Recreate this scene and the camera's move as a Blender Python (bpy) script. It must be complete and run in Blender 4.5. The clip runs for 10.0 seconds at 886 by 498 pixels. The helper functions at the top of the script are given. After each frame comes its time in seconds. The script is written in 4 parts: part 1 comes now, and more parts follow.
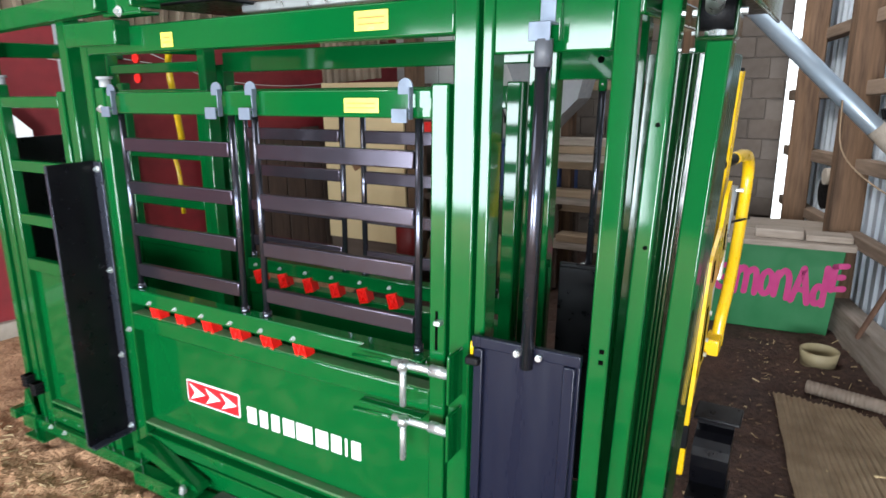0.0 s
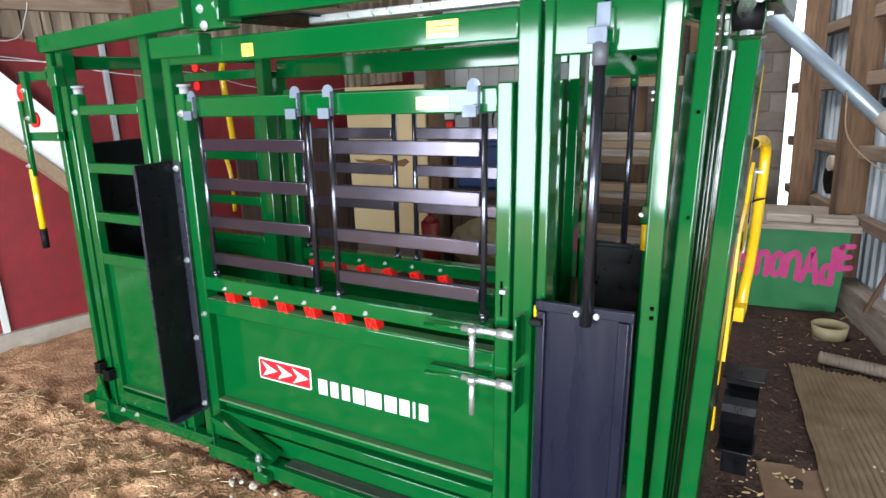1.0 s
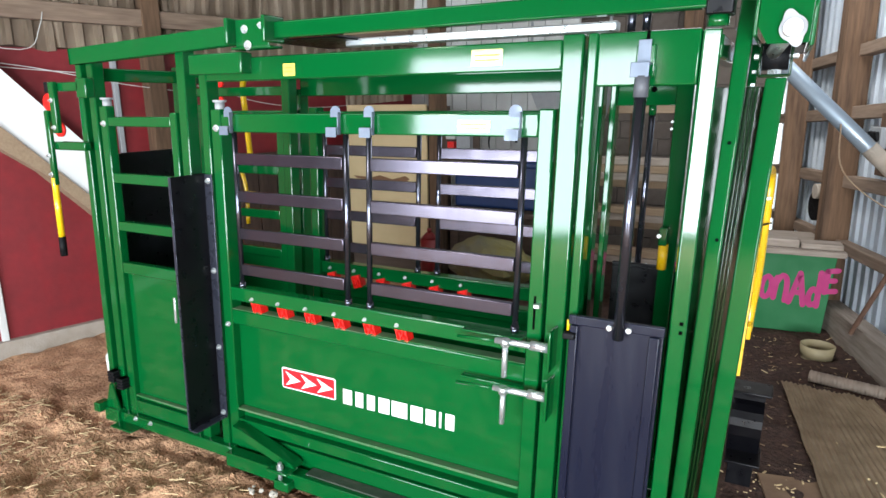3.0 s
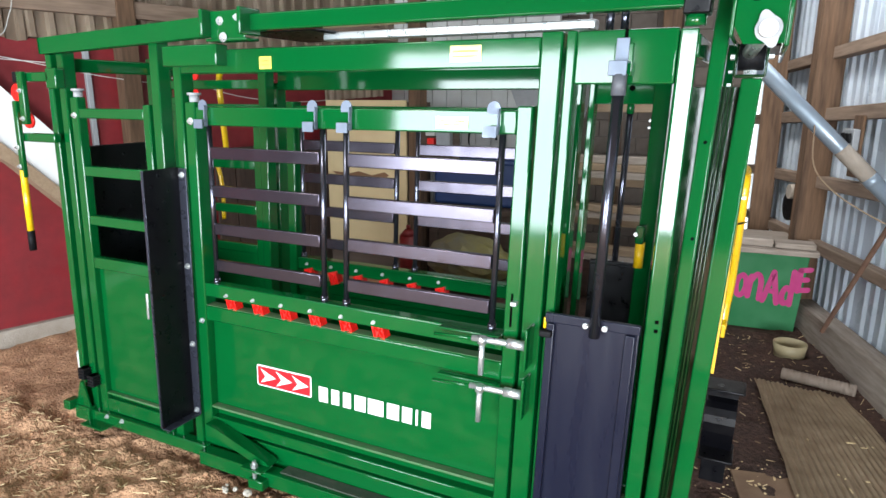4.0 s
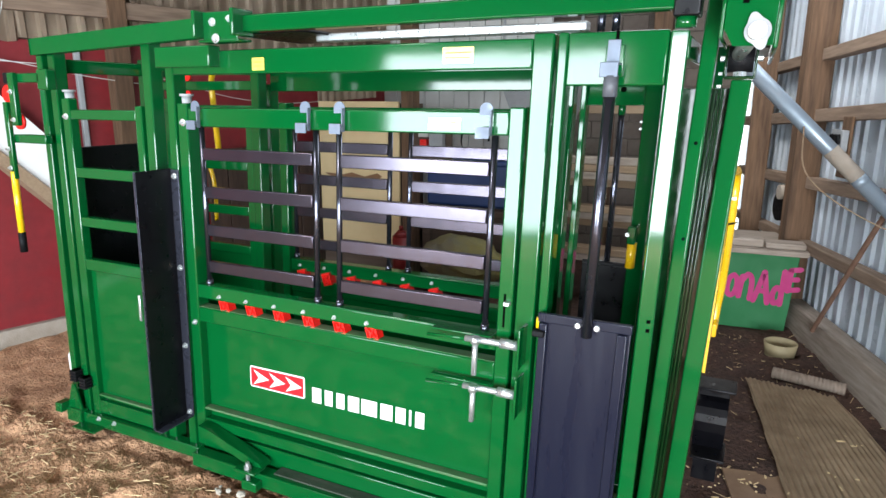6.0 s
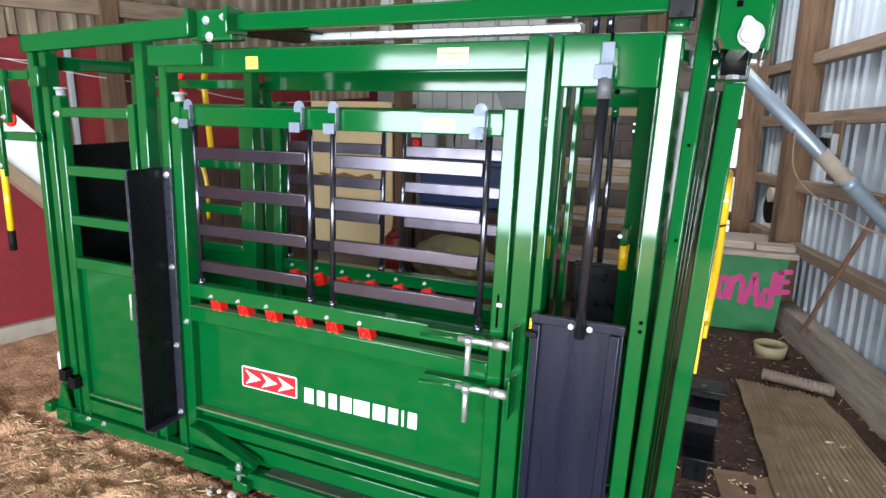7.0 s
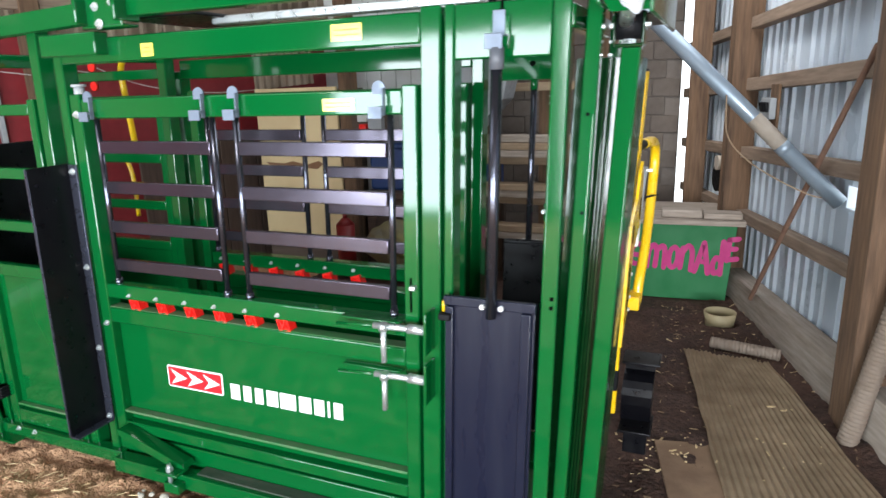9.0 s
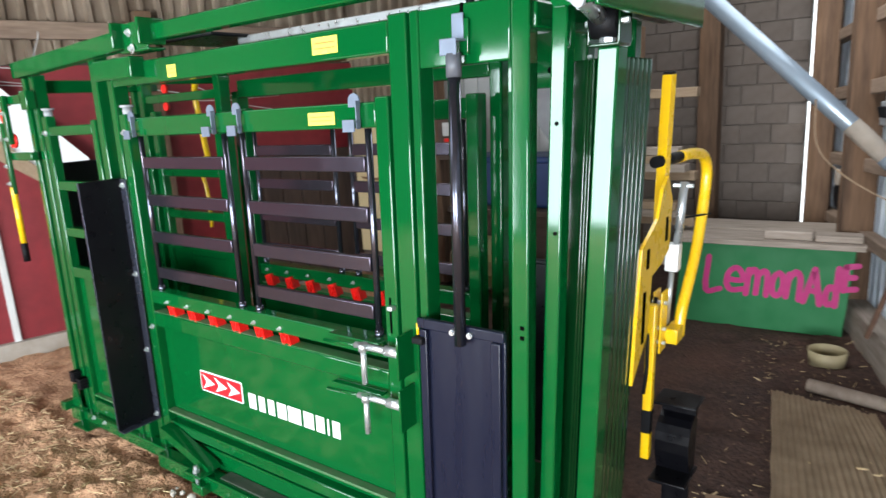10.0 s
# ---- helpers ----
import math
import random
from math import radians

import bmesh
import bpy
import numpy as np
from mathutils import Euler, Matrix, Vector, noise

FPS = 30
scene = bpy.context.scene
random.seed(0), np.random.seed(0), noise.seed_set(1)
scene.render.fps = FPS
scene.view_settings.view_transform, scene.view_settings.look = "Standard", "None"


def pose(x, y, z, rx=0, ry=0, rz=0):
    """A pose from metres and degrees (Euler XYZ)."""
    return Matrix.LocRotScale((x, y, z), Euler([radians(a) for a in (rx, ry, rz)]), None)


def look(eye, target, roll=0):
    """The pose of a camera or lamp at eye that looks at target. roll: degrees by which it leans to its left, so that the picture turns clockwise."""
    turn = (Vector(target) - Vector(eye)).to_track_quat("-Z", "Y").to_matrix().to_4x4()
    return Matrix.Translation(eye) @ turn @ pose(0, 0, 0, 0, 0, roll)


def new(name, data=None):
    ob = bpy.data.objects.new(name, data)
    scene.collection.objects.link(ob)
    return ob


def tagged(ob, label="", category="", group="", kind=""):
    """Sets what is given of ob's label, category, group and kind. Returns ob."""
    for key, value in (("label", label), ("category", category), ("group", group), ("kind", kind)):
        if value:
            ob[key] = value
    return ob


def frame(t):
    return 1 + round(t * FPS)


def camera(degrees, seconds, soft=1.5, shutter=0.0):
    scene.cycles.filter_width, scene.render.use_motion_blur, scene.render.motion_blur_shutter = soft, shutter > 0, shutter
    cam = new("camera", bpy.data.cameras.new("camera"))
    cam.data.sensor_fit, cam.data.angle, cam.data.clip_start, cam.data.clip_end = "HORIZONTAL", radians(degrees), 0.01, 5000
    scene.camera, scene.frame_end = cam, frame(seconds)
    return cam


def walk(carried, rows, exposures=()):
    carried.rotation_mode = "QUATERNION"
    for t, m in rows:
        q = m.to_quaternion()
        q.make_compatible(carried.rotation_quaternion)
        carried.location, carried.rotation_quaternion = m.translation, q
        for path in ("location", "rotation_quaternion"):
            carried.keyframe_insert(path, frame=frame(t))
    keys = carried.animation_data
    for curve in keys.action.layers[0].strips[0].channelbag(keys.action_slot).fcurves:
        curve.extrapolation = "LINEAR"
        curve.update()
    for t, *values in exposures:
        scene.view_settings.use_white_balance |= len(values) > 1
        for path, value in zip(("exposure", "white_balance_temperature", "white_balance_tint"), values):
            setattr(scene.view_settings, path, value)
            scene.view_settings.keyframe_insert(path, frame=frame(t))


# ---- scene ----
cam = camera(69.7, 10.0, shutter=0.5)
PATH = [
    (0, (0.376, 0.181, 1.841), (-0.606, 1.847, 1.33), -1.0),
    (0.5, (0.451, 0.038, 1.849), (-0.581, 1.666, 1.315), -2.6),
    (1, (0.33, -0.182, 1.836), (-0.652, 1.486, 1.334), -2.4),
    (1.5, (0.219, -0.331, 1.826), (-0.69, 1.375, 1.312), -1.3),
    (2, (0.195, -0.378, 1.84), (-0.74, 1.325, 1.361), -0.4),
    (2.5, (0.181, -0.399, 1.863), (-0.752, 1.311, 1.41), -0.6),
    (4, (0.184, -0.375, 1.86), (-0.674, 1.371, 1.399), 0.2),
    (4.5, (0.192, -0.376, 1.858), (-0.648, 1.381, 1.401), 0.4),
    (5, (0.188, -0.382, 1.859), (-0.659, 1.371, 1.4), -0.0),
    (6.5, (0.187, -0.385, 1.86), (-0.64, 1.378, 1.404), 0.5),
    (7, (0.181, -0.388, 1.859), (-0.634, 1.381, 1.404), 0.7),
    (7.5, (0.179, -0.384, 1.857), (-0.64, 1.383, 1.398), 0.5),
    (8, (0.196, -0.358, 1.849), (-0.564, 1.43, 1.375), 0.7),
    (8.5, (0.234, -0.311, 1.829), (-0.48, 1.488, 1.324), 0.0),
    (9, (0.393, -0.22, 1.834), (-0.365, 1.561, 1.331), -1.9),
    (9.5, (0.668, -0.049, 1.826), (-0.271, 1.654, 1.356), -2.0),
    (10, (0.825, 0.17, 1.795), (-0.331, 1.742, 1.355), -3.4),
]
walk(cam, [(t, look(eye, target, roll)) for t, eye, target, roll in PATH])

# ---- light ----
world = bpy.data.worlds.new("sky")
scene.world = world
world.use_nodes = True
wn = world.node_tree
sky = wn.nodes.new("ShaderNodeTexSky")
sky.sky_type, sky.sun_disc = "NISHITA", False
sky.sun_elevation, sky.sun_rotation = radians(38), radians(200)
wn.links.new(sky.outputs[0], wn.nodes["Background"].inputs[0])
wn.nodes["Background"].inputs[1].default_value = 0.12
sun = new("sun", bpy.data.lights.new("sun", "SUN"))
sun.data.energy, sun.data.angle, sun.data.color = 1.5, radians(10), (1, 0.96, 0.9)
sun.matrix_world = look((0, 0, 30), (12, 25, 0))
# the sky's light in the big barn doorway behind the viewer
door_light = new("doorway_light", bpy.data.lights.new("doorway_light", "AREA"))
door_light.data.shape, door_light.data.size, door_light.data.size_y = "RECTANGLE", 3.3, 2.35
door_light.data.energy, door_light.data.color = 575, (0.79, 0.92, 1.0)
door_light.matrix_world = look((-3.0, -4.35, 1.28), (-3.0, 2.0, 1.28))
# unseen fill lamp overhead at the head end, added to brighten the siding
head_fill = new("overhead_fill", bpy.data.lights.new("overhead_fill", "AREA"))
head_fill.data.shape, head_fill.data.size, head_fill.data.size_y = "RECTANGLE", 1.5, 2.4
head_fill.data.energy, head_fill.data.color = 62, (0.92, 0.97, 1.0)
head_fill.matrix_world = pose(-0.2, 4.4, 3.53)
# second unseen fill lamp overhead, added to brighten the dirt in front
front_fill = new("overhead_fill", bpy.data.lights.new("overhead_fill", "AREA"))
front_fill.data.shape, front_fill.data.size, front_fill.data.size_y = "RECTANGLE", 3.0, 1.6
front_fill.data.energy, front_fill.data.color = 31, (0.95, 0.98, 1.0)
front_fill.matrix_world = pose(-3.0, 0.2, 3.53)
# unseen fill lamp to the right, added to brighten the siding wall
side_fill = new("side_fill_lamp", bpy.data.lights.new("side_fill_lamp", "AREA"))
side_fill.data.shape, side_fill.data.size, side_fill.data.size_y = "RECTANGLE", 2.5, 2.4
side_fill.data.energy, side_fill.data.color = 850, (0.86, 0.93, 1.0)
side_fill.matrix_world = look((1.9, -4.35, 1.35), (1.3, 4.0, 1.2))


# ---- materials ----
def material(name, base, rough=0.5, metal=0.0, other=None, scale=20.0, amount=0.4, bump=0.0, bump_scale=80.0,
             coat=0.0, coat_rough=0.11, spec=0.5, bump_depth=0.01, stretch=(1, 1, 1), vary=0.0, rough_vary=0.1, big=2.0):
    m = bpy.data.materials.new(name)
    m.use_nodes = True
    nt = m.node_tree
    bsdf = nt.nodes["Principled BSDF"]
    tc = nt.nodes.new("ShaderNodeTexCoord")
    mp = nt.nodes.new("ShaderNodeMapping")
    mp.inputs["Scale"].default_value = stretch
    nt.links.new(tc.outputs["Object"], mp.inputs[0])
    n1 = nt.nodes.new("ShaderNodeTexNoise")
    n1.inputs["Scale"].default_value, n1.inputs["Detail"].default_value = scale, 8
    n2 = nt.nodes.new("ShaderNodeTexNoise")
    n2.inputs["Scale"].default_value, n2.inputs["Detail"].default_value = big, 4
    for n in (n1, n2):
        nt.links.new(mp.outputs[0], n.inputs["Vector"])
    add = nt.nodes.new("ShaderNodeMath")
    add.operation = "ADD"
    nt.links.new(n1.outputs[0], add.inputs[0])
    nt.links.new(n2.outputs[0], add.inputs[1])
    last = add.outputs[0]
    if vary:
        info = nt.nodes.new("ShaderNodeObjectInfo")
        mul = nt.nodes.new("ShaderNodeMath")
        mul.operation = "MULTIPLY_ADD"
        nt.links.new(info.outputs["Random"], mul.inputs[0])
        mul.inputs[1].default_value = vary
        nt.links.new(last, mul.inputs[2])
        last = mul.outputs[0]
    ramp = nt.nodes.new("ShaderNodeMapRange")
    ramp.inputs["From Min"].default_value, ramp.inputs["From Max"].default_value = 0.7, 1.3 + vary
    ramp.inputs["To Max"].default_value = amount
    nt.links.new(last, ramp.inputs[0])
    mix = nt.nodes.new("ShaderNodeMix")
    mix.data_type = "RGBA"
    mix.inputs["A"].default_value = (*base, 1)
    mix.inputs["B"].default_value = (*(other or [c * 0.6 for c in base]), 1)
    nt.links.new(ramp.outputs[0], mix.inputs["Factor"])
    nt.links.new(mix.outputs["Result"], bsdf.inputs["Base Color"])
    rr = nt.nodes.new("ShaderNodeMapRange")
    rr.inputs["From Min"].default_value, rr.inputs["From Max"].default_value = 0.3, 0.7
    rr.inputs["To Min"].default_value, rr.inputs["To Max"].default_value = max(rough - rough_vary, 0.02), min(rough + rough_vary, 1)
    nt.links.new(n1.outputs[0], rr.inputs[0])
    nt.links.new(rr.outputs[0], bsdf.inputs["Roughness"])
    bsdf.inputs["Metallic"].default_value = metal
    bsdf.inputs["Coat Weight"].default_value = coat
    bsdf.inputs["Specular IOR Level"].default_value = spec
    bsdf.inputs["Coat Roughness"].default_value, bsdf.inputs["Coat IOR"].default_value = coat_rough, 1.52
    if bump:
        n3 = nt.nodes.new("ShaderNodeTexNoise")
        n3.inputs["Scale"].default_value, n3.inputs["Detail"].default_value = bump_scale, 6
        nt.links.new(mp.outputs[0], n3.inputs["Vector"])
        b = nt.nodes.new("ShaderNodeBump")
        b.inputs["Strength"].default_value, b.inputs["Distance"].default_value = bump, bump_depth
        nt.links.new(n3.outputs[0], b.inputs["Height"])
        nt.links.new(b.outputs[0], bsdf.inputs["Normal"])
        if coat:
            nt.links.new(b.outputs[0], bsdf.inputs["Coat Normal"])
    return m


GREEN = material("green_enamel", (0.0008, 0.080, 0.017), 0.3, coat=1.0, coat_rough=0.075, spec=0.0, other=(0.0008, 0.069, 0.014), scale=3, amount=0.3, rough_vary=0.04, bump=0.035, bump_scale=4, bump_depth=0.012)
DUST = material("dusty_green", (0.01, 0.12, 0.025), 0.6, other=(0.11, 0.14, 0.08), scale=30, amount=0.75, bump=0.1)
BAR = material("dark_bar_steel", (0.088, 0.076, 0.098), 0.21, metal=0.85, other=(0.07, 0.06, 0.078), scale=12, rough_vary=0.03)
ROD = material("dark_rod_steel", (0.10, 0.103, 0.13), 0.19, metal=0.9, scale=14)
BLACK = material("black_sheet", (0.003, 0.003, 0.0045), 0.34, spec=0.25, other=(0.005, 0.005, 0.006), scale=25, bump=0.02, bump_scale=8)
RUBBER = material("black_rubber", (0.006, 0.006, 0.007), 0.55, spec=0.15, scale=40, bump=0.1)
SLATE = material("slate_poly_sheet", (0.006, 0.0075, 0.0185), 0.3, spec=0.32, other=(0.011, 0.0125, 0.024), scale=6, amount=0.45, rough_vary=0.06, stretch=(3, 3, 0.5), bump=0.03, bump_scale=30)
ZINC = material("zinc_plate", (0.66, 0.69, 0.69), 0.33, metal=0.8, other=(0.5, 0.53, 0.54), scale=30)
PLATED = material("blue_plated_steel", (0.14, 0.17, 0.225), 0.42, metal=0.2, scale=30)
FLANGE = material("grey_blue_flange", (0.06, 0.064, 0.09), 0.3, metal=0.6, scale=20)
# darker copy of the green enamel, with shade put into its colour
SHADED_GREEN = material("shaded_green_enamel", (0.002, 0.03, 0.007), 0.12, coat=0.6)
RED = material("red_plastic", (0.75, 0.012, 0.008), 0.35, scale=30, amount=0.3)
YELLOW = material("yellow_enamel", (0.85, 0.52, 0.008), 0.3, coat=0.4, other=(0.7, 0.4, 0.01), scale=18, amount=0.4)
STICKER = material("yellow_sticker", (0.85, 0.72, 0.12), 0.2, coat=1.0, scale=20, amount=0.15)
WHITE = material("white_vinyl", (0.85, 0.85, 0.83), 0.35, scale=20, amount=0.1)
DECAL_RED = material("red_vinyl", (0.6, 0.012, 0.02), 0.35, scale=20, amount=0.15)
PRINT = material("brown_print", (0.3, 0.2, 0.03), 0.5)
BROWN = material("brown_boards", (0.06, 0.033, 0.022), 0.85, other=(0.025, 0.014, 0.01), scale=7, amount=0.8, stretch=(6, 6, 0.6), bump=0.3, bump_scale=30)
# near-black colour standing for the shade inside holes and slots
HOLE_DARK = material("hole_dark", (0.002, 0.002, 0.002), 0.9, spec=0.0)
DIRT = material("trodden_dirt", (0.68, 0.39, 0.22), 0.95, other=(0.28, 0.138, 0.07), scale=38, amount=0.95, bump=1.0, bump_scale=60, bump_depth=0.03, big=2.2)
DARK_EARTH = material("dark_red_earth", (0.068, 0.029, 0.0165), 0.9, other=(0.017, 0.0085, 0.006), scale=30, amount=0.9, bump=0.9, bump_scale=45, bump_depth=0.025, big=2.0)
STRAW = material("straw", (0.66, 0.5, 0.28), 0.8, other=(0.36, 0.24, 0.11), vary=0.5)
CHIP = material("brown_chips", (0.2, 0.125, 0.07), 0.85, other=(0.09, 0.052, 0.03), scale=9, amount=0.9)
PLY = material("dusty_plywood", (0.27, 0.17, 0.1), 0.9, other=(0.15, 0.09, 0.055), scale=9, amount=0.8, bump=0.2)
STONE = material("pale_stone", (0.5, 0.45, 0.38), 0.9, scale=40, vary=0.4, bump=0.3)
WOOD = material("barn_timber", (0.145, 0.08, 0.042), 0.85, other=(0.042, 0.023, 0.014), scale=7, amount=0.8, stretch=(6, 6, 0.6), bump=0.3, bump_scale=30)
WOOD_X = material("barn_girt", (0.27, 0.19, 0.135), 0.85, other=(0.11, 0.072, 0.05), scale=7, amount=0.8, stretch=(0.6, 6, 6), bump=0.3, bump_scale=30)
PLANK = material("pale_plank", (0.33, 0.235, 0.15), 0.85, other=(0.17, 0.11, 0.065), scale=8, amount=0.7, stretch=(0.7, 6, 6), bump=0.25, bump_scale=30, vary=0.4)
TIN = material("steel_siding", (0.84, 0.90, 0.96), 0.33, metal=0.0, other=(0.7, 0.76, 0.83), scale=3, amount=0.6, bump=0.05)
OLD_TIN = material("weathered_tin", (0.56, 0.44, 0.33), 0.6, metal=0.0, other=(0.2, 0.135, 0.085), scale=5, amount=0.8, stretch=(1, 1, 0.3), bump=0.1)
RED_WALL = material("red_barn_paint", (0.21, 0.01, 0.015), 0.6, other=(0.1, 0.006, 0.008), scale=9, amount=0.6, bump=0.15, bump_scale=15)
CONCRETE = material("concrete", (0.36, 0.31, 0.26), 0.9, other=(0.2, 0.16, 0.12), scale=10, amount=0.7, bump=0.3)
BLOCK = material("concrete_block", (0.15, 0.118, 0.098), 0.9, other=(0.075, 0.06, 0.05), scale=14, amount=0.6, bump=0.35, vary=0.6)
MORTAR = material("mortar", (0.17, 0.14, 0.12), 0.95, scale=20, bump=0.2)
WEATHERED = material("weathered_plank", (0.36, 0.3, 0.25), 0.9, other=(0.2, 0.155, 0.12), scale=8, amount=0.8, stretch=(0.7, 6, 6), bump=0.3, bump_scale=30)
LIME = material("whitewashed_board", (0.62, 0.62, 0.6), 0.75, other=(0.42, 0.4, 0.37), scale=5, amount=0.6, bump=0.1)
CREAM = material("cream_board", (0.62, 0.47, 0.26), 0.6, other=(0.5, 0.36, 0.19), scale=4, amount=0.5, bump=0.05)
STAND_GREEN = material("stand_green_paint", (0.006, 0.15, 0.04), 0.65, other=(0.004, 0.11, 0.03), scale=6, amount=0.6, bump=0.1)
PINK = material("pink_paint", (0.48, 0.011, 0.16), 0.6, other=(0.3, 0.016, 0.10), scale=14, amount=0.6)
PAINT = material("white_paint", (0.8, 0.81, 0.8), 0.6, other=(0.68, 0.68, 0.66), scale=6, amount=0.5, bump=0.08)
POT = material("pale_plastic", (0.36, 0.30, 0.17), 0.6, other=(0.2, 0.155, 0.09), scale=12, amount=0.6)
PIPE = material("galvanised_pipe", (0.3, 0.36, 0.42), 0.4, metal=0.45, other=(0.22, 0.27, 0.32), scale=6, amount=0.6)
MAT = material("worn_ribbed_mat", (0.46, 0.34, 0.22), 0.9, other=(0.24, 0.165, 0.1), scale=9, amount=0.8, bump=0.25, bump_scale=40)
HOSE = material("drain_hose", (0.38, 0.3, 0.24), 0.7, other=(0.25, 0.18, 0.13), scale=20, amount=0.6)
BLUE = material("blue_plastic", (0.02, 0.05, 0.17), 0.5, other=(0.01, 0.025, 0.08), scale=5, amount=0.5)
GREY = material("grey_enamel", (0.3, 0.31, 0.32), 0.5, scale=20)
DARK_WOOD = material("dark_roof_boards", (0.09, 0.06, 0.045), 0.9, scale=5, amount=0.6, stretch=(0.5, 5, 5))
DAYLIGHT = bpy.data.materials.new("daylight")
DAYLIGHT.use_nodes = True
DAYLIGHT.node_tree.nodes["Principled BSDF"].inputs["Emission Color"].default_value = (0.9, 0.97, 1, 1)
DAYLIGHT.node_tree.nodes["Principled BSDF"].inputs["Emission Strength"].default_value = 3.0
SACK = material("feed_sack", (0.17, 0.16, 0.12), 0.6, other=(0.3, 0.25, 0.03), scale=7, amount=0.7)

# ---- mesh helpers ----
LEAN = 0.036   # the chute stands slightly racked along its length


def box(bm, x0, x1, y0, y1, z0, z1, bev=0.005, m=None):
    res = bmesh.ops.create_cube(bm, size=1)
    vs = res["verts"]
    for v in vs:
        v.co = Vector(((x0 + x1) / 2 + v.co.x * (x1 - x0), (y0 + y1) / 2 + v.co.y * (y1 - y0), (z0 + z1) / 2 + v.co.z * (z1 - z0)))
        if m:
            v.co = m @ v.co
    if bev:
        es = list({e for v in vs for e in v.link_edges})
        made = bmesh.ops.bevel(bm, geom=es, offset=min(bev, abs(x1 - x0) * 0.4, abs(y1 - y0) * 0.4, abs(z1 - z0) * 0.4), segments=2, profile=0.5, affect="EDGES")
        for fc in made["faces"]:
            fc.smooth = True
    return bm


def rod(bm, a, b, r, r2=None, n=14, caps=True):
    a, b = Vector(a), Vector(b)
    m = Matrix.Translation((a + b) / 2) @ (b - a).to_track_quat("Z", "Y").to_matrix().to_4x4()
    made = bmesh.ops.create_cone(bm, cap_ends=caps, segments=n, radius1=r, radius2=r if r2 is None else r2, depth=(b - a).length, matrix=m)
    if n > 8:
        for fc in {fc for v in made["verts"] for fc in v.link_faces if len(fc.verts) == 4}:
            fc.smooth = True
    return bm


def prism(bm, pts, y0, y1, m=None):
    """A flat outline in x and z, pushed from y0 to y1."""
    a = [bm.verts.new((x, y0, z)) for x, z in pts]
    b = [bm.verts.new((x, y1, z)) for x, z in pts]
    n = len(pts)
    bm.faces.new(a)
    bm.faces.new(b[::-1])
    for i in range(n):
        bm.faces.new((a[i], b[i], b[(i + 1) % n], a[(i + 1) % n]))
    if m:
        for v in a + b:
            v.co = m @ v.co
    bmesh.ops.recalc_face_normals(bm, faces=bm.faces)
    return bm


def sweep(bm, pts, r, n=10):
    """A round bar along a bent line."""
    pts = [Vector(p) for p in pts]
    rings = []
    side = None
    for i, p in enumerate(pts):
        d = (pts[min(i + 1, len(pts) - 1)] - pts[max(i - 1, 0)]).normalized()
        if side is None:
            side = d.orthogonal().normalized()
        side = (side - d * side.dot(d)).normalized()
        up = d.cross(side)
        rings.append([bm.verts.new(p + (side * math.cos(k * 2 * math.pi / n) + up * math.sin(k * 2 * math.pi / n)) * r) for k in range(n)])
    for a, b in zip(rings, rings[1:]):
        for k in range(n):
            bm.faces.new((a[k], a[(k + 1) % n], b[(k + 1) % n], b[k])).smooth = True
    bm.faces.new(rings[0][::-1])
    bm.faces.new(rings[-1])
    bmesh.ops.recalc_face_normals(bm, faces=bm.faces)
    return bm


def smooth_line(pts, steps=5):
    """Catmull-Rom points through pts."""
    p = [Vector(q) for q in pts]
    p = [p[0] * 2 - p[1]] + p + [p[-1] * 2 - p[-2]]
    out = []
    for i in range(1, len(p) - 2):
        for k in range(steps):
            t = k / steps
            out.append(0.5 * (2 * p[i] + (p[i + 1] - p[i - 1]) * t + (2 * p[i - 1] - 5 * p[i] + 4 * p[i + 1] - p[i + 2]) * t * t + (3 * p[i] - p[i - 1] - 3 * p[i + 1] + p[i + 2]) * t ** 3))
    out.append(p[-2])
    return out


def finish(name, bm, mat, smooth=False):
    me = bpy.data.meshes.new(name)
    bm.to_mesh(me)
    bm.free()
    me.materials.append(mat)
    if smooth:
        me.shade_smooth()
        me.set_sharp_from_angle(angle=radians(35))
    return new(name, me)


def thing(name, bm, mat, label, category, group="", kind="", m=None):
    ob = finish(name, bm, mat)
    if m:
        ob.matrix_basis = m
    return tagged(ob, label, category, group, kind)


def empty(name, label, category, at=(0, 0, 0), group=""):
    ob = new(name)
    ob.location = at
    return tagged(ob, label, category, group)


def part(name, bm, mat, parent, label=""):
    ob = finish(name, bm, mat)
    ob.parent = parent
    root = parent.parent or parent
    if root.type == "EMPTY":
        at = root.location
        if parent.parent is None:
            ob.matrix_parent_inverse = Matrix.Translation(-at)
    if label:
        ob["label"] = label
    return ob


def chute_part(name, bm, mat, parent, label=""):
    for v in bm.verts:
        v.co.x += LEAN * (v.co.z - 1.3)
    return part(name, bm, mat, parent, label)


B = bmesh.new

# ---- structure ----
def lumps(p):
    """Height of the trodden surface: broad swells, hoof-sized pits and clods."""
    pit = max(0.0, noise.noise(p * 6.5 + Vector((7, 2, 0))) - 0.12)
    return (0.03 * noise.noise(p * 1.7) + 0.075 * (abs(noise.noise(p * 4.6 + Vector((3, 1, 0)))) - 0.25) - 0.11 * pit
            + 0.026 * max(0.0, noise.noise(p * 11 + Vector((1, 9, 0)))) + 0.015 * noise.noise(p * 19) + 0.011 * noise.noise(p * 31))


def rise(y):
    return max(0.0, min(0.03 * (y - 1.9), 0.1))


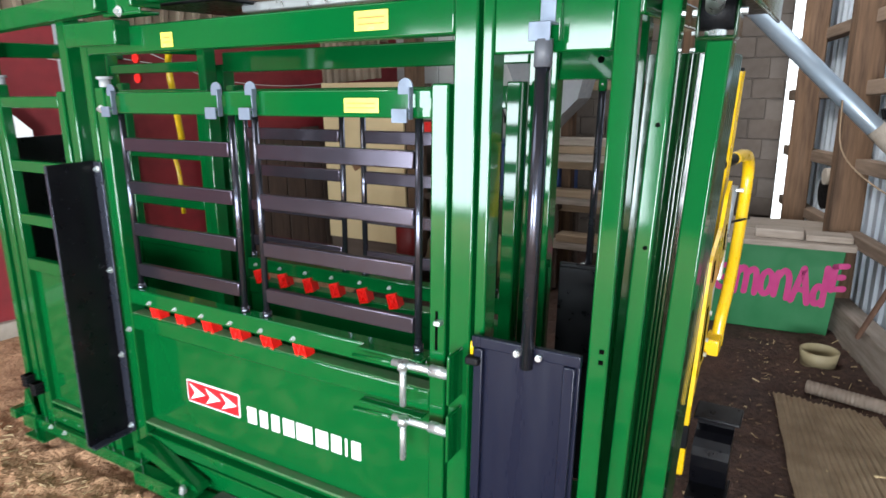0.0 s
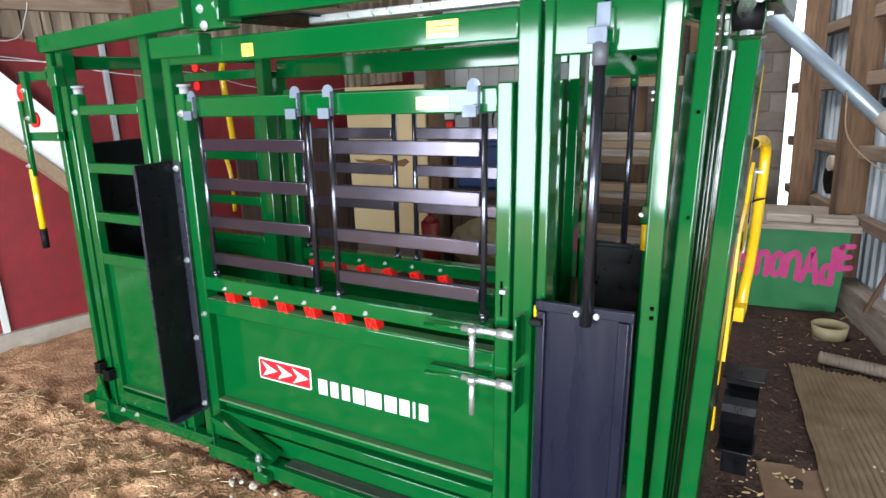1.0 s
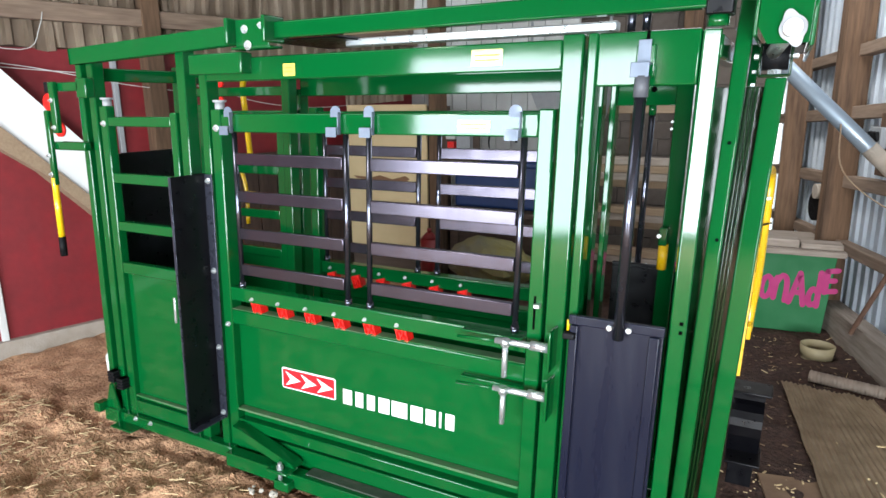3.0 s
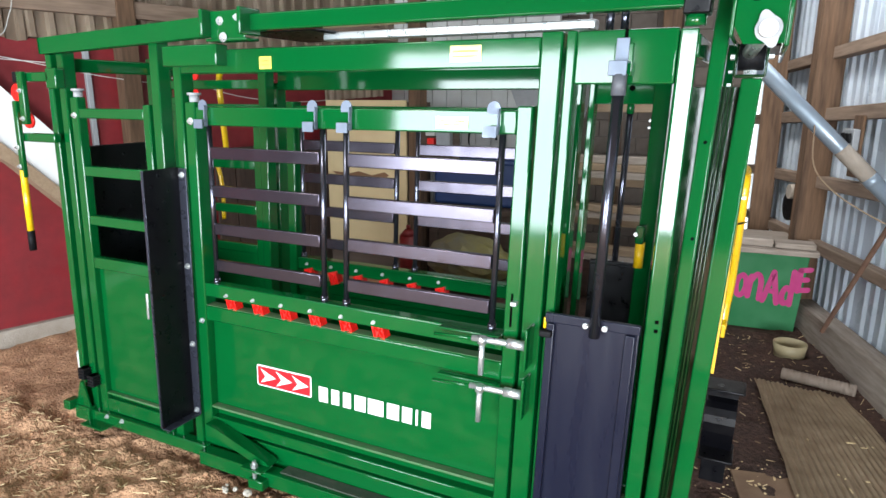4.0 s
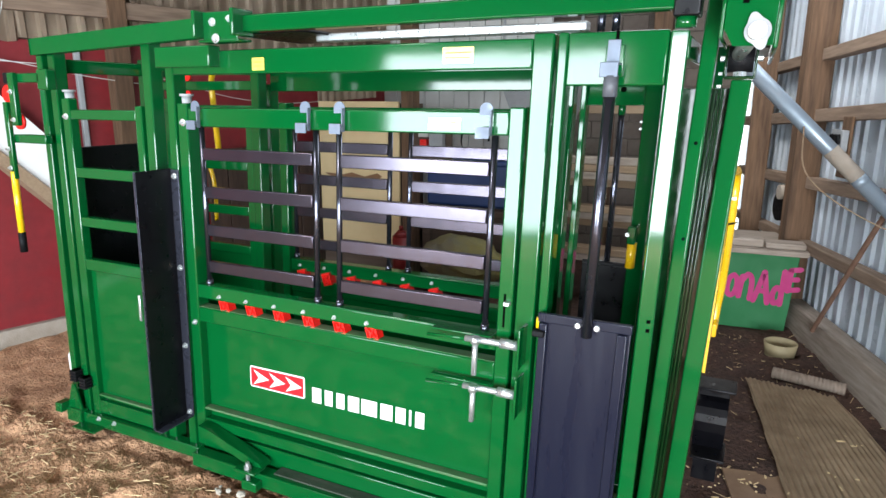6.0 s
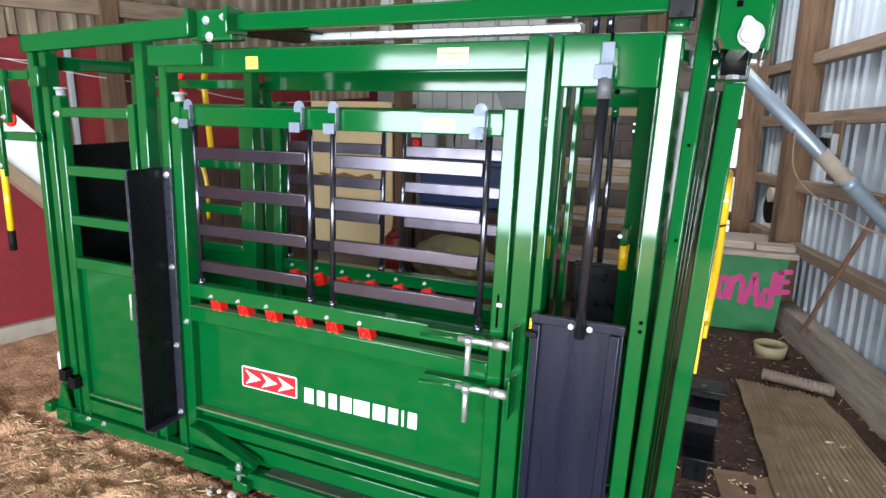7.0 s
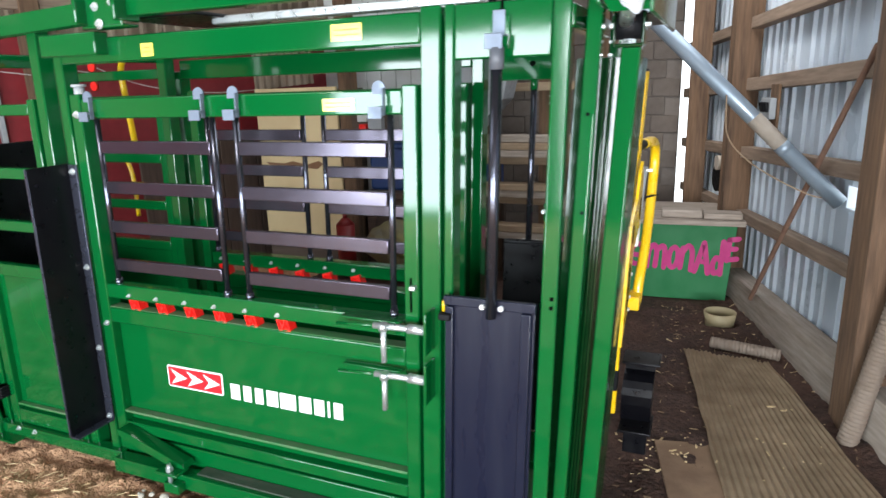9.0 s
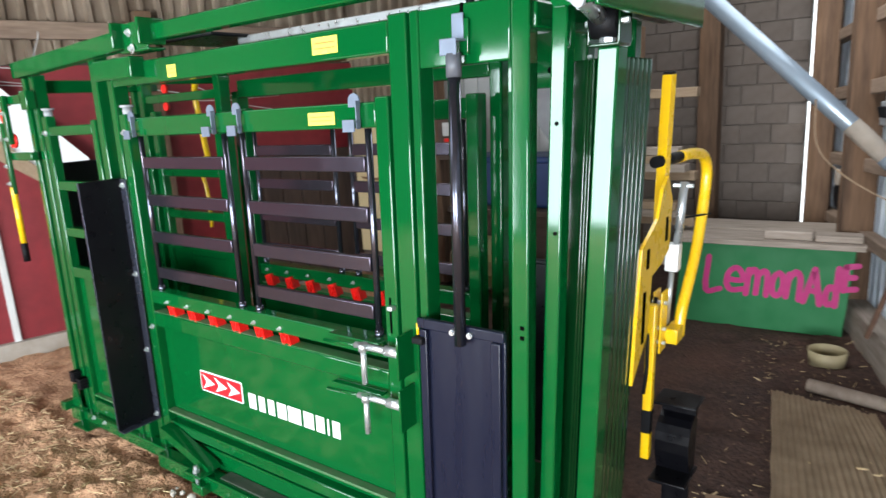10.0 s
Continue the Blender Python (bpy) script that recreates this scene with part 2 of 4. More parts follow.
def rw(s, z=0.0, off=0.0):
    """A place on the siding wall: s along it, off into the barn."""
    return Vector((1.12 - 0.29 * s - 0.957 * off, 3.77 + 0.957 * s - 0.29 * off, z))


def lw(s, z=0.0, off=0.0):
    """A place on the red wall: s along it, off into the barn."""
    return Vector((-4.84 + 0.284 * s + 0.959 * off, 2.31 + 0.959 * s - 0.284 * off, z))


def wall_m(f):
    """x runs along the wall, y out of the barn."""
    o, d = f(0), (f(1) - f(0)).normalized()
    n = (f(0) - f(0, 0, 1)).normalized()
    return Matrix(((d.x, n.x, 0, o.x), (d.y, n.y, 0, o.y), (0, 0, 1, 0), (0, 0, 0, 1)))


RM, LM = wall_m(rw), wall_m(lw)

# ground: one sheet, fine and trodden where it is near
xs = [-400, -60, -15, -8] + [-6 + 0.045 * i for i in range(22)] + [-5.0 + 0.018 * i for i in range(250)] + [-0.5 + 0.045 * i for i in range(57)] + [2.2, 2.6, 3.2, 5, 15, 60, 400]
ys = [-400, -60, -15, -6, -4, -2.5, -1.5, -0.8] + [-0.4 + 0.018 * i for i in range(125)] + [1.85 + 0.045 * i for i in range(100)] + [6.6, 7.2, 9, 15, 60, 400]
verts, faces = [], []
for j, y in enumerate(ys):
    for i, x in enumerate(xs):
        z = rise(y)
        if -6 <= x <= 2.3 and -0.5 < y < 6.5:
            p = Vector((x, y, 0))
            amp = 1.0 if y < 1.8 else 0.45
            z += amp * lumps(p)
        verts.append((x, y, z))
w = len(xs)
for j in range(len(ys) - 1):
    for i in range(w - 1):
        faces.append((j * w + i, j * w + i + 1, (j + 1) * w + i + 1, (j + 1) * w + i))
me = bpy.data.meshes.new("ground")
me.from_pydata(verts, [], faces)
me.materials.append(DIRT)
me.materials.append(DARK_EARTH)
me.shade_smooth()
# faces beyond the chute and by the siding get darker, redder earth
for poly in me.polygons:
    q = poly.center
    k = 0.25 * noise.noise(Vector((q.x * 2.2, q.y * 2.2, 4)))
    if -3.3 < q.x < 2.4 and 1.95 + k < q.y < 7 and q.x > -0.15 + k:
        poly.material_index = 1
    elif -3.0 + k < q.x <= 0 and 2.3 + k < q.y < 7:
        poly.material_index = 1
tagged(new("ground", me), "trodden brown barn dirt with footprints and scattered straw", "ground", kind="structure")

# steel siding wall, with ribs
def ribbed(x0, x1, z0, z1, pitch, depth, thick, flat=0.55, holes=()):
    bm = B()
    prof = []
    x = x0
    while x < x1 - 1e-6:
        for f, d in ((0, 0), (flat, 0), (flat + 0.12, depth), (0.88, depth)):
            if x + f * pitch <= x1:
                prof.append((x + f * pitch, d))
        x += pitch
    prof.append((x1, 0))
    a = [(bm.verts.new((px, -d, z0)), bm.verts.new((px, -d, z1))) for px, d in prof]
    for p, q in zip(a, a[1:]):
        bm.faces.new((p[0], q[0], q[1], p[1]))
    bmesh.ops.solidify(bm, geom=bm.faces[:], thickness=thick)
    bmesh.ops.recalc_face_normals(bm, faces=bm.faces)
    return bm


wall = B()
box(wall, -9.5, 0.0, 0.07, 0.12, 0, 3.6, 0)
box(wall, 0.20, 3.6, 0.07, 0.12, 0, 3.6, 0)
box(wall, 0.0, 0.20, 0.07, 0.12, 0, 1.07, 0)
box(wall, 0.0, 0.20, 0.07, 0.12, 1.20, 3.6, 0)
wall_east = thing("wall_east", wall, TIN, "steel barn wall backing behind ribbed siding sheets", "wall", kind="structure", m=RM)
for x0, x1, z0, z1 in ((-9.4, -5.5, 0.1, 3.5), (-5.48, -2.8, 0.1, 3.5), (-2.78, -0.02, 0.1, 3.5), (0.005, 0.2, 0.1, 1.06), (0.005, 0.2, 1.21, 3.5), (0.205, 0.9, 0.1, 3.5), (0.905, 1.8, 0.1, 3.5), (1.805, 2.7, 0.1, 3.5), (2.705, 3.5, 0.1, 3.5)):
    ob = finish("siding_sheet", ribbed(x0, x1, z0, z1, 0.125, 0.02, 0.004, 0.66), TIN, smooth=False)
    ob.parent = wall_east
    ob.location = (0, 0.06, 0)

# back wall of concrete blocks, with a daylight gap beside the corner post
wall = B()
for x0, x1, z0, z1 in ((-6, -1.98, 0, 3.6), (-1.98, 0.055, 0, 3.6), (0.055, 0.16, 2.95, 3.6), (0.055, 0.16, 0, 0.4), (0.16, 0.6, 0, 3.6)):
    box(wall, x0, x1, 6.93, 7.05, z0, z1, 0)
wall_north = thing("wall_north", wall, MORTAR, "mortared concrete block wall at the back of the barn", "wall", kind="structure")

thing("corner_post", box(B(), 0.165, 0.345, 6.18, 6.36, 0.15, 3.5, 0.008), WOOD, "dark brown corner timber beside a bright gap", "post", group="wall posts")
tagged(finish("backdrop", box(B(), -0.5, 0.8, 7.6, 7.62, 0.2, 3.4, 0), DAYLIGHT), "plain bright daylight outside the wall gap", "backdrop", kind="structure")
tagged(finish("backdrop", box(B(), -0.3, 0.6, 0.4, 0.42, 0.8, 1.6, 0), DAYLIGHT), "plain bright daylight outside the wall hole", "backdrop", kind="structure").matrix_basis = RM

# red wall on its concrete curb
wall = B()
box(wall, -7.6, 5, 0.0, 0.1, 0.1, 2.28, 0)
thing("wall_west", wall, RED_WALL, "dark red painted board wall of the barn", "wall", kind="structure", m=LM)
thing("curb", box(B(), -7.6, 5, -0.06, 0.1, -0.05, 0.13, 0.012), CONCRETE, "low concrete curb under the red wall", "curb", kind="structure", m=LM)
upper = thing("wall_upper", box(B(), -7.6, 5, 0.05, 0.1, 2.285, 3.7, 0), DARK_WOOD, "dark boards behind weathered brown corrugated tin", "wall", kind="structure", m=LM)
random.seed(6)
for i in range(14):
    sheet = ribbed(0, 0.95, 0, 1.5, 0.135, 0.035, 0.004, 0.5)
    for v in sheet.verts:
        if v.co.z < 0.1:
            v.co.z += 0.035 * noise.noise(Vector((v.co.x * 4, i, 0)))
        v.co.y -= 0.03 * noise.noise(Vector((v.co.x * 3, v.co.z * 2, i)))
    ob = finish("tin_sheet", sheet, OLD_TIN)
    ob.parent = upper
    ob.matrix_local = pose(-7.6 + 0.88 * i, 0.0 - 0.012 * (i % 2), 2.29, random.uniform(-2, 3), random.uniform(-5, 5), 0)

# the doorway wall behind the viewer, and the roof
wall = B()
# the opening from 0.6 to 3.2 is added for the side fill lamp
for x0, x1, z0, z1 in ((-7.5, -4.7, 0, 3.6), (-1.2, 0.6, 0, 3.6), (3.2, 4.2, 0, 3.6), (0.6, 3.2, 2.6, 3.6), (-4.7, -1.2, 2.55, 3.6)):
    box(wall, x0, x1, -4.6, -4.5, z0, z1, 0)
thing("wall_south", wall, DARK_WOOD, "dark board wall with a wide open barn doorway", "wall", kind="structure")
# unseen roof, left open under the two added fill lamps
roof = B()
for x0, x1, y0, y1 in ((-8, 4.5, -4.7, -0.6), (-8, -4.5, -0.6, 1.0), (-1.5, 4.5, -0.6, 1.0), (-8, 4.5, 1.0, 3.0), (-8, -0.95, 3.0, 5.4), (0.55, 4.5, 3.0, 5.4), (-8, 4.5, 5.4, 7.2)):
    box(roof, x0, x1, y0, y1, 3.55, 3.65, 0)
thing("ceiling", roof, DARK_WOOD, "dark wooden boards under the barn roof", "ceiling", kind="structure")


def timber(name, m, x0, x1, y0, y1, z0, z1, label, category, mat=None, group=""):
    return thing(name, box(B(), x0, x1, y0, y1, z0, z1, 0.006), mat or WOOD, label, category, group, m=m)


# timbers of the siding wall
for s, wd in ((1.66, 0.125), (-0.42, 0.17)):
    timber("wall_post", RM, s - wd / 2, s + wd / 2, -0.16, 0.04, 0.0 if s < 0 else 0.1, 3.5, "rough brown square timber post against the siding", "post", group="wall posts")
for z0, z1, x0, x1, dip in ((2.235, 2.32, -0.33, 3.3, 3.0), (1.785, 1.88, -0.33, 3.3, 3.0), (1.265, 1.355, -0.33, 3.3, 2.5), (0.745, 0.825, -0.33, 3.3, 1.3), (1.80, 1.89, -5, -0.51, 0.0), (0.74, 0.83, -5, -0.51, 0.0)):
    timber("girt", RM @ Matrix.Rotation(radians(dip), 4, "Y"), x0, x1, -0.055, 0.04, z0, z1, "rough horizontal timber girt nailed across the siding", "beam", WOOD_X, "wall girts")
timber("baseboard", RM, -9, 3.3, -0.10, 0.04, 0.0, 0.30, "thick weathered wooden splash plank along the wall foot", "plank", WEATHERED)
timber("backing_board", RM, 0.93, 1.07, -0.075, -0.057, 1.35, 1.76, "short upright board holding a switch box", "board", WOOD)
brace = thing("diagonal_brace", rod(B(), rw(-0.19, 1.95, 0.075), rw(0.97, 0.25, 0.12), 0.016, n=8), material("rusty_steel", (0.2, 0.11, 0.07), 0.8, other=(0.1, 0.05, 0.035), scale=15, amount=0.8), "thin rusty steel brace leaning along the siding", "brace")

# timbers of the red wall
timber("wall_post", LM, 0.98, 1.12, -0.16, 0.0, 0.1, 2.7, "rough brown square timber post against the red wall", "post", group="wall posts")
timber("wall_plate", LM, -3, 4, -0.14, -0.05, 2.47, 2.60, "long rough timber plate under the tin", "beam", WOOD_X)
timber("trim_board", LM, -0.27, -0.22, -0.03, 0.0, 0.12, 1.25, "narrow upright pale trim strip on the red wall", "trim", LIME)
timber("conduit", LM, 0.74, 0.78, -0.05, 0.0, 0.13, 2.3, "thin upright grey conduit on the red wall", "conduit", GREY)
stair = empty("stair_underside", "white sloping stair underside with a timber stringer", "stair")
for nm, outline, y0, mt in (("panel", [(-1.0, 3.2), (-0.10, 2.178), (0.46, 1.55), (0.46, 1.13), (-0.157, 1.784), (-1.0, 2.68)], -0.22, PAINT), ("stringer", [(-1.0, 2.68), (-0.157, 1.784), (0.46, 1.13), (0.46, 1.0), (0.12, 1.38), (-0.18, 1.62), (-1.0, 2.5)], -0.25, PLANK)):
    part(nm, prism(B(), outline, y0, 0.0, LM), mt, stair)

# ---- the cattle chute ----
chute = empty("cattle_squeeze_chute", "bright green steel cattle squeeze chute with black drop bars", "cattle chute", (-1.5, 2.05, 0.05))


def cbox(name, mat, parent, *dims, label="", bev=0.006):
    return chute_part(name, box(B(), *dims, bev), mat, parent, label)


def tubes(name, mat, parent, *many, label="", bev=0.006):
    first = cbox(name, mat, parent, *many[0], label=label, bev=bev)
    for d in many[1:]:
        cbox("tube", mat, first if parent is chute else parent, *d, bev=bev)
    return first


def bolt(parent, x, y, z, r=0.011, mat=None):
    """A hexagon bolt on a washer, facing the viewer's side."""
    bm = B()
    rod(bm, (x, y, z), (x, y - 0.003, z), r * 1.15, n=16)
    rod(bm, (x, y - 0.002, z), (x, y - 0.011, z), r * 0.78, n=6)
    rod(bm, (x, y - 0.01, z), (x, y - 0.017, z), r * 0.42, n=8)
    return chute_part("bolt", bm, mat or ZINC, parent)


def moulded_block(bm, m, w=0.028, h=0.037, nx=16, nz=20):
    """A stop block with a raised rim and cross moulded on its face, as one closed body."""
    front = []
    for j in range(nz + 1):
        row = []
        for i in range(nx + 1):
            u, v = 2 * i / nx - 1, 2 * j / nz - 1
            raised = max(abs(u), abs(v)) > 0.78 or abs(abs(u) - abs(v)) < 0.17
            row.append(bm.verts.new(m @ Vector((u * w, -0.023 if raised else -0.014, v * h))))
        front.append(row)
    for a, b in zip(front, front[1:]):
        for i in range(nx):
            bm.faces.new((a[i], a[i + 1], b[i + 1], b[i]))
    rim = front[0][:-1] + [r[-1] for r in front[:-1]] + front[-1][:0:-1] + [r[0] for r in front[:0:-1]]
    back = [bm.verts.new(v.co + m.to_3x3() @ Vector((0, 0.046, 0))) for v in rim]
    n = len(rim)
    for k in range(n):
        bm.faces.new((rim[k], back[k], back[(k + 1) % n], rim[(k + 1) % n]))
    bm.faces.new(back)
    bmesh.ops.recalc_face_normals(bm, faces=bm.faces)


def side(parent, y, inward, near):
    """One squeeze side: gate frame, drop bars and padded rail. y is its outer face, inward +1 or -1."""
    f = inward

    def yy(a, b):
        return (min(y + f * a, y + f * b), max(y + f * a, y + f * b))
    sh, sl = (0.0, 0.0) if near else (0.045, 0.078)
    gate = tubes("side_gate", GREEN, parent,
                 (-2.183 + sl, -2.123 + sl * 0.9, *yy(0, 0.07), 0.22, 1.84), (-0.597 - sh, -0.540 - sh, *yy(0, 0.07), 0.22, 1.835),
                 (-2.123 + sl * 0.9, -0.597 - sh, *yy(0.004, 0.06), 1.737, 1.820),
                 (-2.123 + sl * 0.9, -0.597 - sh, *yy(0, 0.06), 0.928, 0.996), (-2.123 + sl * 0.9, -0.597 - sh, *yy(0, 0.06), 0.806, 0.880),
                 (-2.123 + sl * 0.9, -0.597 - sh, *yy(0, 0.06), 0.235, 0.290))
    cbox("side_panel", GREEN, gate, -2.122 + sl * 0.9, -0.598 - sh, *yy(0.042, 0.05), 0.285, 0.81, bev=0.002)
    cbox("panel_lip", DUST, gate, -2.122 + sl * 0.9, -0.598 - sh, *yy(0.002, 0.041), 0.338, 0.350, bev=0.003)
    cbox("rail_ledge", DUST, gate, -2.122 + sl * 0.9, -0.598 - sh, *yy(0.004, 0.058), 0.881, 0.884, bev=0.001)
    for x0, x1 in ((-2.07 + sl * 0.5, -1.44), (-1.325, -0.655 - sh * 0.6)):
        for x in (x0, x1):
            chute_part("drop_rod", rod(rod(B(), (x, y + f * 0.03, 1.0), (x, y + f * 0.03, 1.735), 0.0125), (x, y + f * 0.03, 0.985), (x, y + f * 0.03, 1.02), 0.017), ROD, gate)
        for z in (1.615, 1.440, 1.263, 1.086):
            bar = cbox("drop_bar", BAR, gate, x0 + 0.013, x1 - 0.013, *yy(0.016, 0.041), z - 0.027, z + 0.027, bev=0.004)
    for x in ((-2.065, -1.465, -1.30, -0.68) if near else ()):
        bm = B()
        yo = y - f * 0.005
        prism(bm, [(x - 0.025, 1.806)] + [(x + 0.025 * math.cos(a), 1.826 + 0.025 * math.sin(a)) for a in [math.pi * (1 - k / 8) for k in range(9)]] + [(x + 0.025, 1.806)], yo - 0.002, yo + 0.003)
        box(bm, x + 0.021, x + 0.026, yo - f * 0.02, yo, 1.735, 1.826, 0.002)
        tip = prism(B(), [(x - 0.026, 1.755), (x + 0.026, 1.755), (x + 0.026, 1.762), (x - 0.026, 1.762)], yo - f * 0.030, yo)
        me = bpy.data.meshes.new("t")
        tip.to_mesh(me)
        bm.from_mesh(me)
        tip.free()
        bpy.data.meshes.remove(me)
        prism(bm, [(x - 0.026, 1.727), (x + 0.026, 1.727), (x + 0.026, 1.766), (x - 0.026, 1.766)], yo - f * 0.034, yo - f * 0.029)
        chute_part("bar_catch", bm, PLATED, gate, "bluish plated steel catch on the rail")
    for i in range(6):
        x = -1.985 + 0.163 * i
        bm = B()
        m = Matrix.Translation((x + 0.02, y + f * (0.028 if near else 0.052), 0.906)) @ Matrix.Rotation(radians(-17), 4, "Y")
        moulded_block(bm, m, 0.026, 0.035)
        chute_part("stop_block", bm, RED, gate, "red plastic stop block")
        if near:
            bolt(gate, x, y, 0.95, 0.008)
        else:
            bolt(gate, x, y - 0.065, 0.965, 0.008)
    return gate


Y, FY = 1.75, 2.42
near_gate = side(chute, Y, 1, True)
far_gate = side(chute, FY, -1, False)
HY = 2.50   # inner face of the far head frame


def head_post(xc, y0, y1, wide, turned):
    """A post of the head frame, turned a little on its axis."""
    twist = Matrix.Translation((xc, (y0 + y1) / 2, 0)) @ Matrix.Rotation(radians(turned), 4, "Z")
    chute_part("head_post", box(B(), -wide / 2, wide / 2, (y0 - y1) / 2, (y1 - y0) / 2, 0.08, 2.068, 0.006, twist), GREEN, chute)


tubes("side_frame", GREEN, chute,
      (-2.246, -2.196, Y, Y + 0.075, 0.08, 2.0), (-0.527, -0.455, Y, Y + 0.075, 0.08, 2.075), (-2.1955, -0.5275, Y, Y + 0.075, 1.962, 2.06),
      (-0.442, -0.408, Y, Y + 0.075, 0.08, 2.075), (-0.408, -0.095, Y + 0.002, Y + 0.055, 1.905, 2.072), label="green box-section side frame")
head_post(-0.070, Y, Y + 0.075, 0.054, 9)
tubes("side_frame", GREEN, chute,
      (-2.345, -2.285, HY, HY + 0.075, 0.08, 1.94), (-0.622, -0.566, HY, HY + 0.075, 0.08, 2.05), (-2.2845, -0.6225, HY, HY + 0.075, 1.900, 1.998),
      (-0.535, -0.508, HY, HY + 0.075, 0.08, 2.05), label="green box-section side frame")
tilt = Matrix.Translation((-0.385, HY + 0.02, 1.838)) @ Matrix.Rotation(radians(-7), 4, "X")
chute_part("head_plate", box(B(), -0.123, 0.123, 0.0, 0.012, 0.0, 0.212, 0.003, tilt), GREEN, chute)
head_post(-0.226, HY, HY + 0.075, 0.07, 2)
chute_part("plate_hole", rod(B(), (-0.355, HY + 0.024, 1.905), (-0.355, HY + 0.029, 1.9055), 0.012), HOLE_DARK, chute)
for z in (1.77, 1.74):
    chute_part("head_bolt", rod(B(), (-0.262, HY - 0.012, z), (-0.262, HY, z), 0.006, n=6), ZINC, chute)
# raised box over the hinge post, with the top lever tube and its bracket
cbox("hinge_box", GREEN, chute, -2.235, -1.915, 1.69, 1.76, 1.99, 2.078)
bm = B()
for (xa, za, xb, zb) in ((-3.085, 2.105, -1.80, 2.155), (-1.80, 2.155, -0.06, 2.155)):
    m = look((xa, 1.725, za), (xb, 1.725, zb))
    L = ((xb - xa) ** 2 + (zb - za) ** 2) ** 0.5
    box(bm, -0.028, 0.028, -0.033, 0.033, -L - 0.01, 0.01, 0.006, m)
chute_part("top_tube", bm, GREEN, chute)
brk = tubes("tube_bracket", GREEN, chute, (-1.955, -1.935, 1.64, 1.76, 2.105, 2.21), (-1.75, -1.73, 1.64, 1.76, 2.105, 2.21), (-1.935, -1.75, 1.685, 1.694, 2.09, 2.205), (-1.96, -1.74, 1.68, 1.76, 2.085, 2.097))
bolt(brk, -1.88, 1.685, 2.165, 0.015)
bolt(brk, -1.79, 1.685, 2.175, 0.012)
bolt(brk, -1.86, 1.68, 2.10, 0.017)
cbox("wear_pad", BLACK, chute, -0.085, -0.01, 1.68, 1.77, 2.10, 2.20)
chute_part("tube_seat", rod(B(), (-0.05, 1.72, 2.07), (-0.05, 1.72, 2.10), 0.03), GREEN, chute)
cbox("top_slide", ZINC, chute, -1.62, -0.42, 2.03, 2.09, 2.105, 2.14, label="pale plated overhead slide bar")
cbox("cross_plate", BLACK, chute, -1.95, -1.55, 1.85, 2.35, 2.13, 2.145)
for x in (-3.1, -2.36, -0.48, -0.06):
    cbox("cross_tube", GREEN, chute, x - 0.025, x + 0.025, 1.79, HY, 1.985, 2.055)
for x in (-0.35, -0.30):
    chute_part("lift_pin", rod(B(), (x, 1.95, 2.07), (x, 1.95, 2.2), 0.014), ROD, chute)

# rear section
for y0, y1, dx in ((Y, Y + 0.07, 0.0), (FY - 0.07, FY, 0.1)):
    tubes("rear_frame", GREEN, chute, (-3.145, -3.10, y0, y1, 0.06, 2.08), (-3.06, -3.01, y0 + 0.002, y1, 0.06, 2.08), (-2.392 + dx, -2.336 + dx, y0, y1, 0.06, 2.12 - dx), label="green rear posts")
door = tubes("rear_door", GREEN, chute, (-2.983, -2.927, Y, Y + 0.05, 0.12, 1.86), (-2.46, -2.414, Y, Y + 0.05, 0.12, 1.825), (-2.927, -2.46, Y + 0.003, Y + 0.045, 1.755, 1.805),
             (-2.927, -2.46, Y + 0.003, Y + 0.045, 1.462, 1.515), (-2.927, -2.46, Y + 0.003, Y + 0.045, 1.205, 1.256), (-2.927, -2.46, Y + 0.003, Y + 0.045, 0.968, 1.03), (-2.927, -2.46, Y, Y + 0.045, 0.13, 0.21))
cbox("door_panel", GREEN, door, -2.926, -2.461, Y + 0.03, Y + 0.036, 0.2, 0.98, bev=0.001)
cbox("panel_lip", DUST, door, -2.926, -2.461, Y + 0.004, Y + 0.029, 0.235, 0.245, bev=0.002)
cbox("door_pull", ZINC, door, -2.52, -2.505, Y - 0.02, Y - 0.01, 0.75, 0.89)
for x, z in ((-2.955, 1.87), (-2.15, 1.85)):
    pin = rod(rod(B(), (x, Y + 0.03, z - 0.03), (x, Y + 0.03, z + 0.022), 0.022), (x, Y + 0.03, z + 0.02), (x, Y + 0.03, z + 0.031), 0.031)
    chute_part("hinge_pin", pin, GREY, chute, "zinc hinge pin with a washer")
for x, z in ((-2.955, 1.77), (-2.15, 1.755)):
    bolt(chute, x, Y, z, 0.014)
tubes("far_rear_rail", GREEN, chute, (-3.10, -2.293, FY - 0.055, FY - 0.01, 2.02, 2.075))
for z in (1.93, 1.80):
    cbox("far_rear_rail", GREEN, chute, -3.10, -2.293, FY - 0.055, FY - 0.01, z - 0.025, z + 0.025)
far_door = tubes("far_rear_door", GREEN, chute, (-2.983, -2.927, FY - 0.05, FY, 0.12, 1.86), (-2.355, -2.30, FY - 0.05, FY, 0.12, 1.825), *[(-2.927, -2.355, FY - 0.045, FY - 0.003, z - 0.026, z + 0.026) for z in (1.78, 1.49, 1.23, 1.0, 0.17)])
cbox("door_panel", GREEN, far_door, -2.926, -2.356, FY - 0.036, FY - 0.03, 0.2, 0.98, bev=0.001)
cbox("tail_panel", BLACK, chute, -3.135, -3.11, Y + 0.08, FY - 0.08, 0.12, 1.60)
